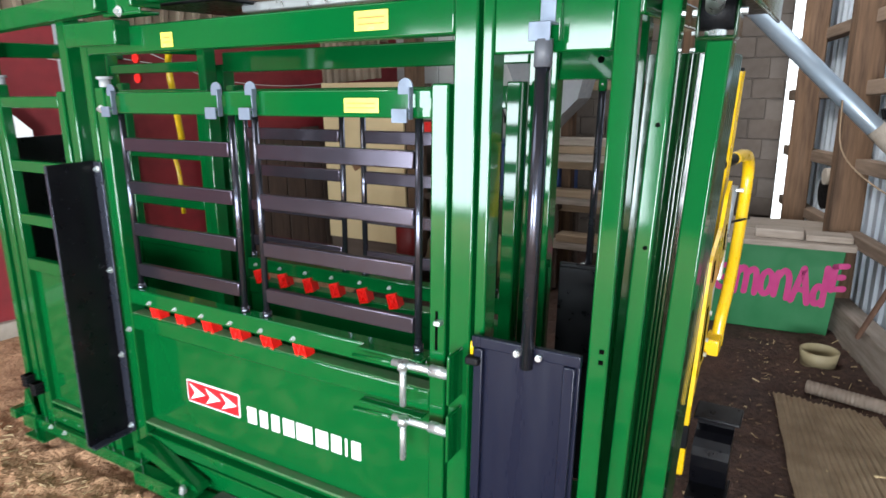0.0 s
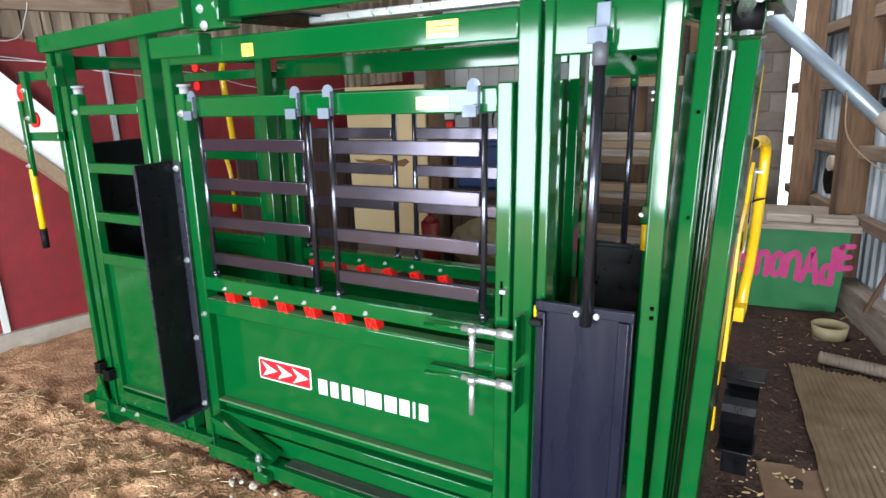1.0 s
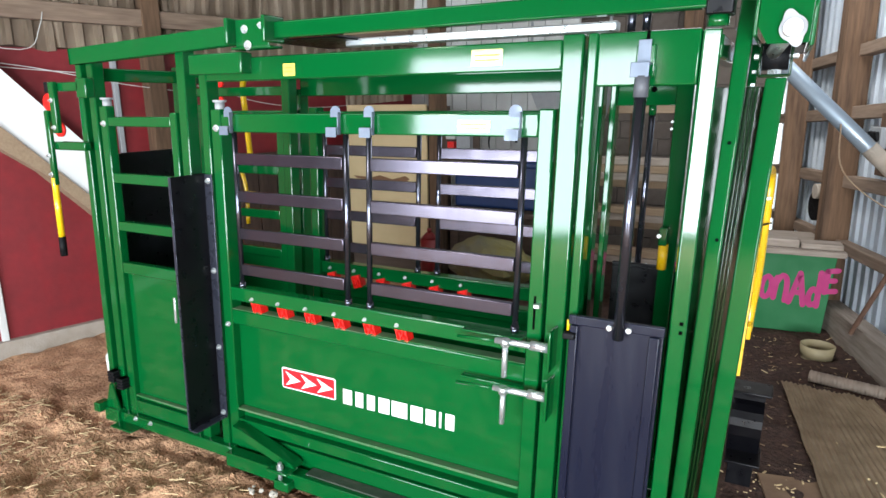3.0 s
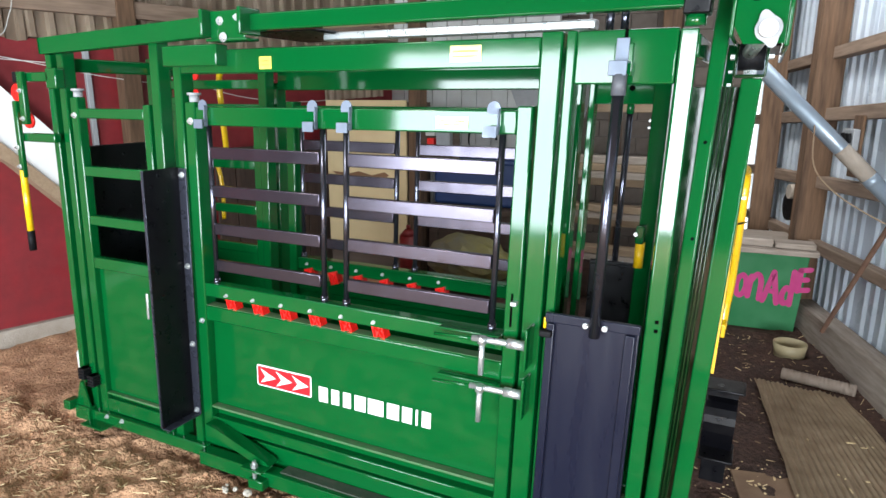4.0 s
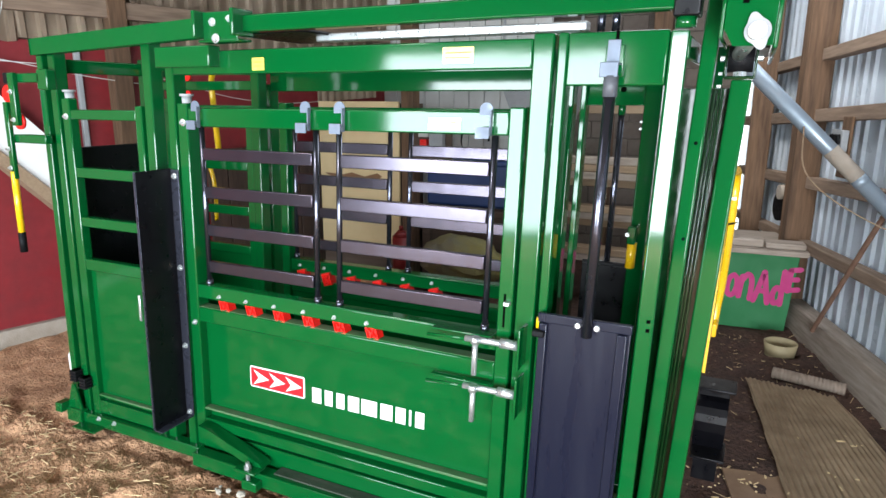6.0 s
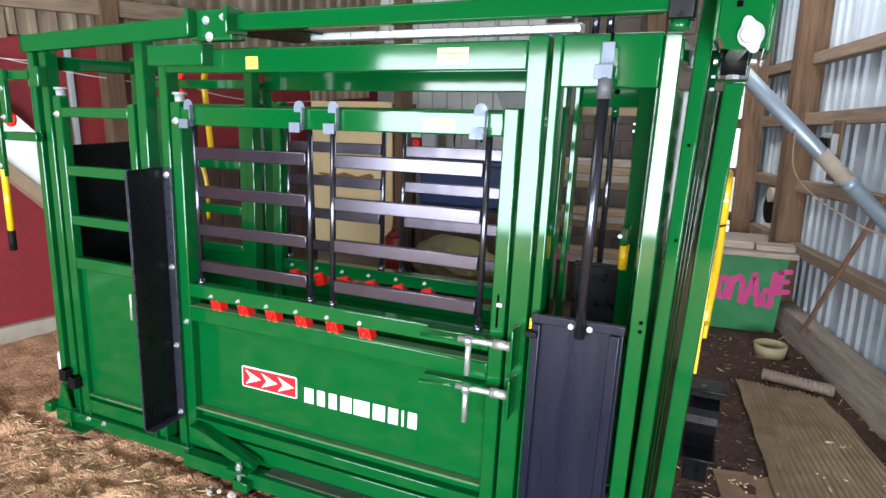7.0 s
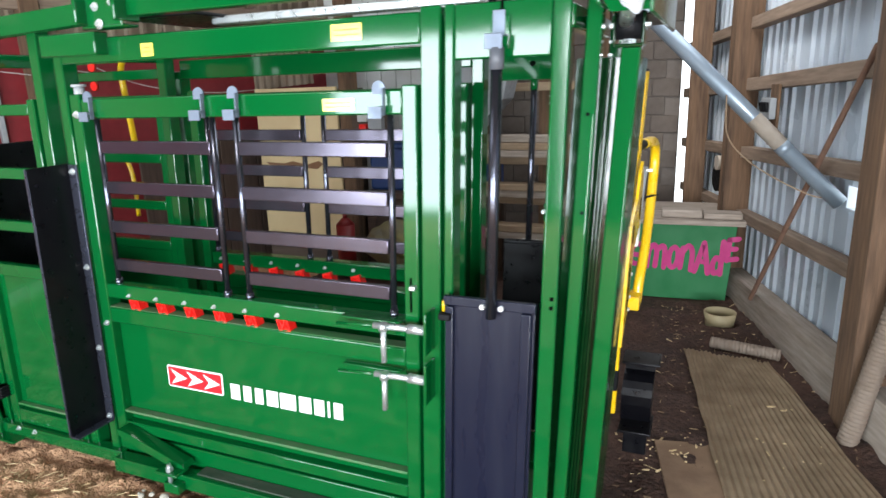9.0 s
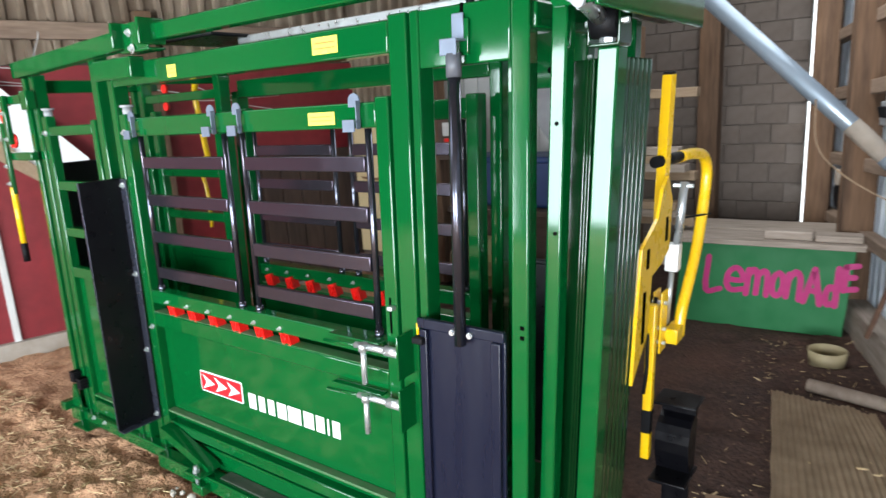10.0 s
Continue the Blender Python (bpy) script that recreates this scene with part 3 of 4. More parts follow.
# hinged guard wing
wing = cbox("guard_wing", BLACK, chute, -2.243, -2.236, 1.545, 1.742, 0.29, 1.545, bev=0.002, label="black folded steel guard standing out from the side")
# flange and folds are paler and shinier than the black face
cbox("flange", FLANGE, wing, -2.24, -2.19, 1.738, 1.745, 0.29, 1.54, bev=0.002)
cbox("edge_fold", FLANGE, wing, -2.252, -2.236, 1.545, 1.552, 0.29, 1.545, bev=0.002)
cbox("bottom_fold", FLANGE, wing, -2.243, -2.19, 1.545, 1.742, 0.285, 0.292, bev=0.002)
for z in (1.51, 1.07, 0.67, 0.31):
    bolt(wing, -2.212, 1.738, z, 0.013)
for z in (0.80,):
    bolt(chute, -2.15, Y, z, 0.012)

# base
tubes("base_rail", GREEN, chute, (-3.13, -2.15, 1.72, 1.78, 0.06, 0.125), (-2.15, -0.02, 1.675, 1.745, 0.05, 0.125), (-3.13, -0.02, FY - 0.1, HY + 0.08, 0.03, 0.13), (-2.2, -0.1, 1.765, 1.80, 0.10, 0.21))
cbox("floor_plate", DUST, chute, -3.1, -0.02, 1.78, 2.40, 0.06, 0.09)
cbox("base_lid", material("dusty_dark_strip", (0.012, 0.03, 0.016), 0.6, other=(0.07, 0.075, 0.055), scale=30, amount=0.8, bump=0.2), chute, -1.65, -0.75, 1.70, 1.762, 0.126, 0.134, label="dark dusty strip on the base")
arm = prism(B(), [(-2.10, 0.285), (-2.04, 0.275), (-1.72, 0.175), (-1.70, 0.155), (-1.80, 0.155), (-2.06, 0.235), (-2.10, 0.255)], 1.68, 1.745)
chute_part("hinge_arm", arm, GREEN, chute)
tubes("hinge_lug", GREEN, chute, (-1.83, -1.70, 1.625, 1.71, 0.140, 0.153), (-1.79, -1.70, 1.63, 1.68, 0.05, 0.10))
chute_part("hinge_bolt", rod(rod(B(), (-1.762, 1.65, 0.06), (-1.762, 1.65, 0.19), 0.010), (-1.762, 1.65, 0.155), (-1.762, 1.65, 0.173), 0.017, n=6), ZINC, chute)
cbox("lug_plate", ZINC, chute, -0.98, -0.93, 1.655, 1.70, 0.11, 0.145)
toe = tubes("corner_foot", GREEN, chute, (-3.205, -3.15, 1.67, 1.74, 0.115, 0.17), (-3.15, -3.03, 1.70, 1.749, 0.06, 0.14))
chute_part("gusset", prism(B(), [(-3.15, 0.14), (-3.03, 0.14), (-3.08, 0.29), (-3.10, 0.29)], 1.715, 1.725), GREEN, toe)
cbox("foot_plate", GREEN, chute, -3.04, -2.86, 1.65, 1.72, 0.062, 0.070)
for x in (-2.90, -2.775):
    bolt(chute, x, 1.72, 0.165 - 0.05, 0.012)
for i, (x, z) in enumerate(((-3.065, 0.345), (-2.99, 0.315))):
    bm = B()
    for k in range(4):
        box(bm, x - 0.026, x + 0.026, 1.70, 1.748, z - 0.032 + 0.017 * k, z - 0.019 + 0.017 * k, 0.003)
    box(bm, x - 0.02, x + 0.02, 1.705, 1.748, z - 0.032, z + 0.032, 0.003)
    chute_part("rubber_bumper", bm, RUBBER, chute, "ribbed black rubber bumper")

# latches on the gate
for z, zb in ((0.985, 0.845), (0.79, 0.65)):
    bm = B()
    rod(bm, (-0.86, 1.70, z - 0.012), (-0.62, 1.70, z - 0.002), 0.007)
    latch = chute_part("latch_bar", bm, GREEN, chute)
    bm = B()
    rod(bm, (-0.70, 1.70, z - 0.003), (-0.50, 1.70, z), 0.012)
    rod(bm, (-0.56, 1.70, z), (-0.49, 1.70, z), 0.018)
    chute_part("latch_pin", bm, ZINC, latch, "zinc latch pin")
    chute_part("latch_handle", rod(rod(B(), (-0.655, 1.69, z), (-0.655, 1.69, zb), 0.011), (-0.655, 1.69, z + 0.012), (-0.655, 1.69, z - 0.014), 0.018), ZINC, latch, "hanging zinc latch handle")
    cbox("latch_keeper", GREEN, latch, -0.485, -0.475, 1.665, 1.76, z - 0.085, z + 0.075)
    cbox("latch_channel", GREEN, latch, -0.85, -0.60, 1.71, 1.75, z + 0.006, z + 0.014)
cbox("stile_slot", HOLE_DARK, near_gate, -0.574, -0.566, 1.747, 1.752, 1.03, 1.16, bev=0.001)
cbox("slot_tab", ZINC, near_gate, -0.568, -0.545, 1.725, 1.75, 1.12, 1.135, bev=0.002)

# head panels with their rods
for y0, rx, s, rr, px, zt in ((1.735, -0.25, 1, 0.019, 0.0, 0.0), (HY + 0.10, -0.372, -1, 0.0145, -0.055, -0.01)):
    y1 = y0 + s * 0.012
    ym, yM = min(y0, y1), max(y0, y1)
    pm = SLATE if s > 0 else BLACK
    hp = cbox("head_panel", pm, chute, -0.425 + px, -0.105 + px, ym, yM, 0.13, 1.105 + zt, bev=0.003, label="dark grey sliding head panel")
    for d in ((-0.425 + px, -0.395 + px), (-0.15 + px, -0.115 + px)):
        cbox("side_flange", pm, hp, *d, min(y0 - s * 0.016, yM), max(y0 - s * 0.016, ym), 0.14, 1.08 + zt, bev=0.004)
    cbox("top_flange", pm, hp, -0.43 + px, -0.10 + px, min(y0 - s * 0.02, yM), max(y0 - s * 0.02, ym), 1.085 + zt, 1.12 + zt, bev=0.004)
    ry = y0 - s * 0.03
    chute_part("lift_rod", rod(B(), (rx, ry, 1.06), (rx, ry, 1.88 if s > 0 else 1.80), rr, n=18), ROD, hp, "dark polished steel rod")
    chute_part("rod_collar", rod(B(), (rx, ry, 1.87 if s > 0 else 1.795), (rx, ry, 1.935 if s > 0 else 1.845), rr * 1.2), material("grey_collar", (0.09, 0.095, 0.11), 0.5) if s > 0 else GREEN, hp)
    for dx in (-0.033, 0.033):
        chute_part("rod_bolt", rod(rod(B(), (rx + dx, ry - 0.005, 1.095), (rx + dx, ry + 0.03, 1.095), 0.008, n=6), (rx + dx, ry, 1.095), (rx + dx, ry + 0.01, 1.095), 0.010), ZINC, hp)
    if s > 0:
        bm = B()
        box(bm, -0.282, -0.222, 1.738, 1.748, 1.93, 2.03, 0.01)
        cap = chute_part("rod_hook", bm, GREEN, hp)
        bm = B()
        box(bm, -0.285, -0.228, 1.685, 1.69, 1.93, 1.975, 0.004)
        box(bm, -0.285, -0.228, 1.69, 1.745, 1.968, 1.974, 0.002)
        box(bm, -0.276, -0.236, 1.735, 1.739, 1.97, 2.045, 0.015)
        chute_part("bar_catch", bm, PLATED, hp, "bluish plated steel catch")
        cbox("slot", HOLE_DARK, chute, -0.256, -0.246, 1.7495, 1.7535, 2.03, 2.073, bev=0)
        cbox("spring_pin", RUBBER, hp, -0.445, -0.40, 1.70, 1.745, 1.03, 1.055)
        chute_part("retainer", rod(B(), (-0.43, 1.72, 1.06), (-0.43, 1.72, 1.10), 0.005), YELLOW, hp)
# holes in the posts, as flat dark faces
for z in (1.132, 1.10):
    cbox("square_hole", HOLE_DARK, chute, -0.062, -0.050, 1.7485, 1.752, z - 0.006, z + 0.006, bev=0)

# head gate end
bm = box(B(), -0.014, 0.033, 1.82, 1.88, 0.08, 2.2, 0.006)
for v in bm.verts:
    v.co.x += 0.015 * (v.co.z - 1.5)
chute_part("gate_post", bm, GREEN, chute)
for z in (1.727, 1.413):
    chute_part("post_hole", rod(B(), (0.014, 1.8185, z), (0.014, 1.822, z), 0.006), HOLE_DARK, chute)
cbox("gate_post", GREEN, chute, -0.012, 0.045, 2.34, 2.40, 0.08, 2.06)
cbox("header_channel", GREEN, chute, 0.048, 0.060, 1.645, 2.56, 2.03, 2.24)
cbox("header_channel", GREEN, chute, 0.19, 0.202, 1.64, 2.56, 2.0, 2.24)
cbox("header_channel", GREEN, chute, 0.048, 0.202, 1.64, 2.56, 2.242, 2.254)
cbox("header_lip", BLACK, chute, 0.062, 0.188, 2.05, 2.56, 2.03, 2.038)
for z in (2.12, 2.17):
    cbox("square_hole", HOLE_DARK, chute, 0.10, 0.116, 1.6375, 1.6405, z, z + 0.016, bev=0)
chute_part("header_end", prism(B(), [(0.0605, 2.241), (0.0605, 2.055), (0.088, 2.008), (0.1895, 2.008), (0.1895, 2.241)], 1.641, 1.65), GREEN, chute)
shaft = chute_part("roller_shaft", rod(B(), (0.145, 1.61, 2.045), (0.10, 1.90, 2.0), 0.022), ZINC, chute)
chute_part("shaft_flange", prism(B(), [(0.147 + (0.034 + 0.018 * max(0.0, math.cos(2 * (k * math.pi / 20 - 1.9))) ** 3) * math.cos(k * math.pi / 20), 2.045 + (0.034 + 0.018 * max(0.0, math.cos(2 * (k * math.pi / 20 - 1.9))) ** 3) * math.sin(k * math.pi / 20)) for k in range(40)], 1.622, 1.634), GREY, shaft, "round grey bearing flange")
chute_part("shaft_end", rod(B(), (0.147, 1.60, 2.045), (0.147, 1.63, 2.045), 0.023, n=20), WHITE, shaft)
LEAF_LEAN = 0.022


def leaf_part(name, mat, parent, *dims, bev=0.006):
    bm = box(B(), *dims, bev)
    for v in bm.verts:
        v.co.x += LEAF_LEAN * (v.co.z - 1.85)
    return chute_part(name, bm, mat, parent)


head = leaf_part("head_gate_leaf", GREEN, chute, 0.086, 0.147, 1.915, 1.99, 0.1, 1.925)
# this sheet also fills the gaps between the posts with painted shade
leaf_part("shade_sheet", SHADED_GREEN, head, -0.065, 0.110, 1.992, 2.004, 0.1, 1.90, bev=0.002)
leaf_part("side_sheet", SHADED_GREEN, head, 0.110, 0.120, 2.004, 2.25, 0.1, 1.90, bev=0.002)
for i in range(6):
    leaf_part("rib", SHADED_GREEN, head, 0.1195, 0.140, 2.008 + 0.04 * i, 2.036 + 0.04 * i, 0.1, 1.90, bev=0.007)
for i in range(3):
    leaf_part("rib", SHADED_GREEN, head, 0.038 + 0.012 * i, 0.0465 + 0.012 * i, 1.955 - 0.006 * i, 1.991, 0.1, 1.90, bev=0.003)
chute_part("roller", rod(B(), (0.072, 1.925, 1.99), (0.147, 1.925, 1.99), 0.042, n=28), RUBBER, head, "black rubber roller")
# bracket plates take the shade-darkened green too
tubes("roller_bracket", SHADED_GREEN, head, (0.062, 0.070, 1.90, 1.99, 1.93, 2.03), (0.149, 0.157, 1.90, 1.99, 1.93, 2.03), (0.066, 0.153, 1.905, 2.0, 1.926, 1.936))
chute_part("roller_axle", rod(B(), (0.048, 1.925, 1.99), (0.172, 1.925, 1.99), 0.009, n=6), ZINC, head)
chute_part("roller_bolt", rod(B(), (0.11, 1.93, 1.936), (0.11, 1.93, 1.95), 0.022, n=6), ZINC, head)
for z in (1.905, 1.945):
    chute_part("bracket_bolt", rod(B(), (0.046, 1.95, z), (0.058, 1.95, z), 0.005, n=6), ZINC, head)

# yellow lever work on the head gate
lev = chute_part("control_bar", rod(B(), (0.100, 2.55, 1.855), (0.086, 2.57, 1.20), 0.025, n=4), YELLOW, chute, "yellow steel control bar")
cbox("bar_cap", RUBBER, lev, 0.082, 0.118, 2.53, 2.57, 1.856, 1.866)
cbox("lower_bar", YELLOW, lev, 0.055, 0.092, 2.57, 2.607, 0.30, 0.98)
turn = Matrix(((0, 1, 0, 0), (1, 0, 0, 0), (0, 0, 1, 0), (0, 0, 0, 1)))
chute_part("lever_plate", prism(B(), [(2.20, 0.80), (2.34, 0.95), (2.36, 1.16), (2.46, 1.18), (2.55, 1.22), (2.56, 1.40), (2.50, 1.50), (2.44, 1.46), (2.40, 1.36), (2.24, 1.28)], 0.122, 0.134, turn), YELLOW, lev)
for y0, z0, z1 in ((2.49, 1.26, 1.35), (2.29, 1.20, 1.27), (2.27, 0.93, 1.12)):
    cbox("plate_slot", HOLE_DARK, lev, 0.134, 0.1355, y0, y0 + 0.03, z0, z1, bev=0)
hd = chute_part("lever_handle", sweep(B(), smooth_line([(0.104, 2.72, 1.548), (0.122, 2.85, 1.548), (0.133, 2.97, 1.525), (0.137, 3.03, 1.45), (0.138, 3.0, 1.30), (0.139, 2.93, 1.13), (0.138, 2.84, 1.0), (0.132, 2.79, 0.90), (0.130, 2.77, 0.80)]), 0.023, n=12), YELLOW, lev, "bent yellow tube handle")
chute_part("grip", rod(B(), (0.080, 2.50, 1.548), (0.107, 2.74, 1.548), 0.022), RUBBER, hd)
chute_part("tie", rod(B(), (0.10, 2.80, 1.29), (0.165, 3.02, 1.275), 0.005), RUBBER, hd)
cbox("valve_box", WHITE, lev, 0.062, 0.116, 2.745, 2.80, 1.075, 1.19, label="small white valve box")
chute_part("ram", rod(rod(B(), (0.100, 2.78, 1.19), (0.112, 2.79, 1.44), 0.017), (0.082, 2.76, 0.84), (0.088, 2.77, 1.08), 0.011), ZINC, lev, "plated ram cylinder")
chute_part("ram_pin", rod(B(), (0.070, 2.785, 1.425), (0.150, 2.785, 1.425), 0.008, n=6), ZINC, lev)
fork = tubes("pivot_block", YELLOW, lev, (0.095, 0.15, 2.68, 2.80, 0.785, 0.85), (0.062, 0.070, 2.62, 2.70, 0.76, 1.02), (0.092, 0.100, 2.62, 2.70, 0.76, 1.02), (0.07, 0.10, 2.50, 2.60, 1.15, 1.21))
for z in (0.80, 0.86, 0.97):
    chute_part("pivot_bolt", rod(B(), (0.052, 2.65, z), (0.112, 2.65, z), 0.009, n=6), ZINC, lev)
cbox("black_tape", RUBBER, lev, 0.0545, 0.0925, 2.5695, 2.6075, 0.42, 0.525, bev=0.002)
chute_part("hose", sweep(B(), smooth_line([(0.075, 2.62, 1.0), (0.066, 2.575, 0.85), (0.068, 2.565, 0.7), (0.06, 2.565, 0.6)]), 0.008, n=8), RUBBER, lev)
# head rest channel in black
bc = chute_part("black_channel", prism(B(), [(2.68, 0.575), (2.655, 0.575), (2.655, 0.505), (2.62, 0.495), (2.59, 0.475), (2.572, 0.445), (2.566, 0.41), (2.572, 0.36), (2.59, 0.31), (2.61, 0.265), (2.68, 0.265)], 0.115, 0.25, turn), BLACK, chute, "black rolled steel channel at the head end")
chute_part("flange", box(B(), 0.105, 0.272, 2.55, 2.69, 0.572, 0.586, 0.006), BLACK, bc)
chute_part("flange", box(B(), 0.115, 0.262, 2.50, 2.69, 0.250, 0.264, 0.004), BLACK, bc)
chute_part("leg", box(B(), 0.13, 0.24, 2.655, 2.675, 0.06, 0.25, 0.003), BLACK, bc)

# bits inside the head end
stop = cbox("stop_bracket", GREEN, chute, -0.262, -0.225, HY - 0.06, HY, 1.24, 1.32)
chute_part("yellow_stop", rod(B(), (-0.240, HY - 0.035, 1.13), (-0.240, HY - 0.035, 1.245), 0.021), YELLOW, stop, "short yellow tube stop")
chute_part("stop_bolt", rod(B(), (-0.258, HY - 0.075, 1.285), (-0.258, HY - 0.058, 1.285), 0.010, n=6), ZINC, stop)
tag = cbox("blue_plate", PLATED, chute, -0.255, -0.212, 2.68, 2.69, 1.06, 1.135, bev=0.002, label="small bluish plated bracket with two bolts")
cbox("plate_arm", GREEN, tag, -0.25, -0.215, 2.611, 2.68, 1.07, 1.125)
for z in (1.085, 1.112):
    chute_part("plate_bolt", rod(B(), (-0.233, 2.668, z), (-0.233, 2.681, z), 0.0075, n=6), ZINC, tag)
# levers of the rear end
lever = tubes("rear_lever", GREEN, chute, (-3.320, -3.06, 1.70, 1.74, 1.935, 1.982), (-3.340, -3.06, 1.70, 1.74, 1.63, 1.675), (-3.275, -3.228, 1.672, 1.70, 1.72, 1.985), (-3.345, -3.310, 1.676, 1.70, 1.44, 1.84), (-3.08, -3.0, 1.70, 1.75, 1.90, 2.0))
for x, z in ((-3.252, 1.89), (-3.252, 1.75), (-3.328, 1.60), (-3.328, 1.50)):
    bolt(lever, x, 1.672, z, 0.011)
chute_part("lever_handle", rod(B(), (-3.330, 1.685, 1.14), (-3.330, 1.685, 1.48), 0.017), YELLOW, lever, "yellow lever tube")
chute_part("grip", rod(B(), (-3.330, 1.685, 1.04), (-3.330, 1.685, 1.15), 0.019), RUBBER, lever)
chute_part("red_disc", rod(B(), (-3.330, 1.70, 1.88), (-3.330, 1.715, 1.88), 0.045, n=20), RED, lever)
chute_part("red_disc", rod(B(), (-3.262, 1.70, 1.74), (-3.262, 1.715, 1.74), 0.04, n=20), RED, lever)
chute_part("end_cap", box(B(), -3.350, -3.295, 1.698, 1.742, 1.932, 1.986, 0.004), RUBBER, lever)
# yellow rope handle at the far side
chute_part("far_lever", sweep(B(), smooth_line([(-2.70, 2.56, 2.05), (-2.775, 2.56, 1.98), (-2.785, 2.58, 1.78), (-2.81, 2.63, 1.50)]), 0.018), YELLOW, chute, "yellow lever tube")
chute_part("far_lever_end", sweep(B(), smooth_line([(-2.92, 2.62, 1.50), (-2.87, 2.62, 1.40), (-2.85, 2.62, 1.28), (-2.85, 2.62, 1.10)]), 0.013), YELLOW, chute)
for z in (1.98, 1.88):
    chute_part("red_disc", rod(B(), (-2.72, FY - 0.10, z), (-2.72, FY - 0.085, z), 0.024, n=16), RED, chute)

# decals: the maker's mark as plain shapes
dy = 1.7905
logo = chute_part("badge", prism(B(), [(-1.852, 0.512), (-1.845, 0.505), (-1.535, 0.505), (-1.528, 0.512), (-1.528, 0.606), (-1.535, 0.613), (-1.845, 0.613), (-1.852, 0.606)], dy, dy + 0.001), WHITE, near_gate, "white-edged badge")
chute_part("badge_field", box(B(), -1.845, -1.535, dy - 0.002, dy - 0.001, 0.512, 0.606, 0), DECAL_RED, near_gate, "red badge field")
for i in range(3):
    x = -1.828 + 0.096 * i
    chute_part("chevron", prism(B(), [(x, 0.598), (x + 0.095, 0.56), (x, 0.522), (x + 0.032, 0.56)], dy - 0.005, dy - 0.004), WHITE, near_gate)
for x, w in ((0.002, 0.058), (0.072, 0.05), (0.136, 0.05), (0.198, 0.066), (0.268, 0.088), (0.366, 0.068), (0.442, 0.056), (0.508, 0.018), (0.538, 0.05)):
    x0 = -1.488 + x
    chute_part("letter_bar", box(B(), x0, x0 + w - 0.008, dy, dy + 0.001, 0.500, 0.574, 0), WHITE, near_gate, "white lettering bar")
for x0, x1, z0, z1, y in ((-1.735, -1.672, 1.975, 2.025, 1.7475), (-0.86, -0.74, 1.985, 2.04, 1.7475), (-0.91, -0.78, 1.752, 1.795, 1.7515)):
    st = cbox("warning_sticker", STICKER, chute, x0, x1, y, y + 0.001, z0, z1, bev=0, label="small yellow warning sticker")
    for k in range(2):
        cbox("print_bar", PRINT, st, x0 + 0.012, x1 - 0.012, y - 0.001, y - 0.0005, z0 + (z1 - z0) * (0.3 + 0.3 * k), z0 + (z1 - z0) * (0.38 + 0.32 * k), bev=0)

# ---- things round the chute ----
pot = B()
rod(pot, (0, 0, 0), (0, 0, 0.10), 0.098, 0.112, n=32, caps=False)
rod(pot, (0, 0, 0.0), (0, 0, 0.012), 0.10, n=32)
bmesh.ops.solidify(pot, geom=[f for f in pot.faces if abs(f.normal.z) < 0.5], thickness=0.012)
thing("feed_pan", pot, POT, "round pale yellow plastic feed pan on the dirt", "feed pan", m=pose(0.53, 4.56, rise(4.6) - 0.015))

jug = empty("white_jug", "small white plastic jug on the dirt by the curb", "jug", (-3.93, 2.27, 0.02))
part("body", rod(rod(B(), (-3.93, 2.27, 0.0), (-3.93, 2.27, 0.12), 0.045, n=20), (-3.93, 2.27, 0.119), (-3.93, 2.27, 0.155), 0.045, 0.02, n=20), WHITE, jug)
part("cap", rod(B(), (-3.93, 2.27, 0.155), (-3.93, 2.27, 0.178), 0.018, n=14), WHITE, jug)

# lemonade stand
SM = pose(0.57, 5.04, 0.085, 0, 0, 4)
stand = empty("lemonade_stand", "green painted wooden stand lettered in pink, with a plank top", "stand", SM.translation)
stand.rotation_euler = (0, 0, radians(4))


def stand_part(name, bm, mat, label=""):
    for v in bm.verts:
        v.co.x += 0.08 * v.co.z     # the stand leans a little to one side
    ob = finish(name, bm, mat)
    ob.parent = stand
    if label:
        ob["label"] = label
    return ob


def stroke(bm, pts, w=0.020, steps=4):
    """One brush stroke: a thin flat ribbon with round ends along a bent line."""
    line = smooth_line([(x, 0, z) for x, z in pts], steps) if len(pts) > 2 else [Vector((x, 0, z)) for x, z in pts]
    for k, p in enumerate(line):
        r = w * (1 + 0.16 * noise.noise(p * 14))
        prism(bm, [(p.x + r * math.cos(a), p.z + r * math.sin(a)) for a in [q * math.pi / 5 for q in range(10)]], -0.0040 - 0.00001 * k, -0.001)
        if k:
            o = line[k - 1]
            d = (p - o).normalized()
            n = Vector((-d.z, 0, d.x)) * w
            prism(bm, [((o + n).x, (o + n).z), ((p + n).x, (p + n).z), ((p - n).x, (p - n).z), ((o - n).x, (o - n).z)], -0.0039, -0.001)
    return bm


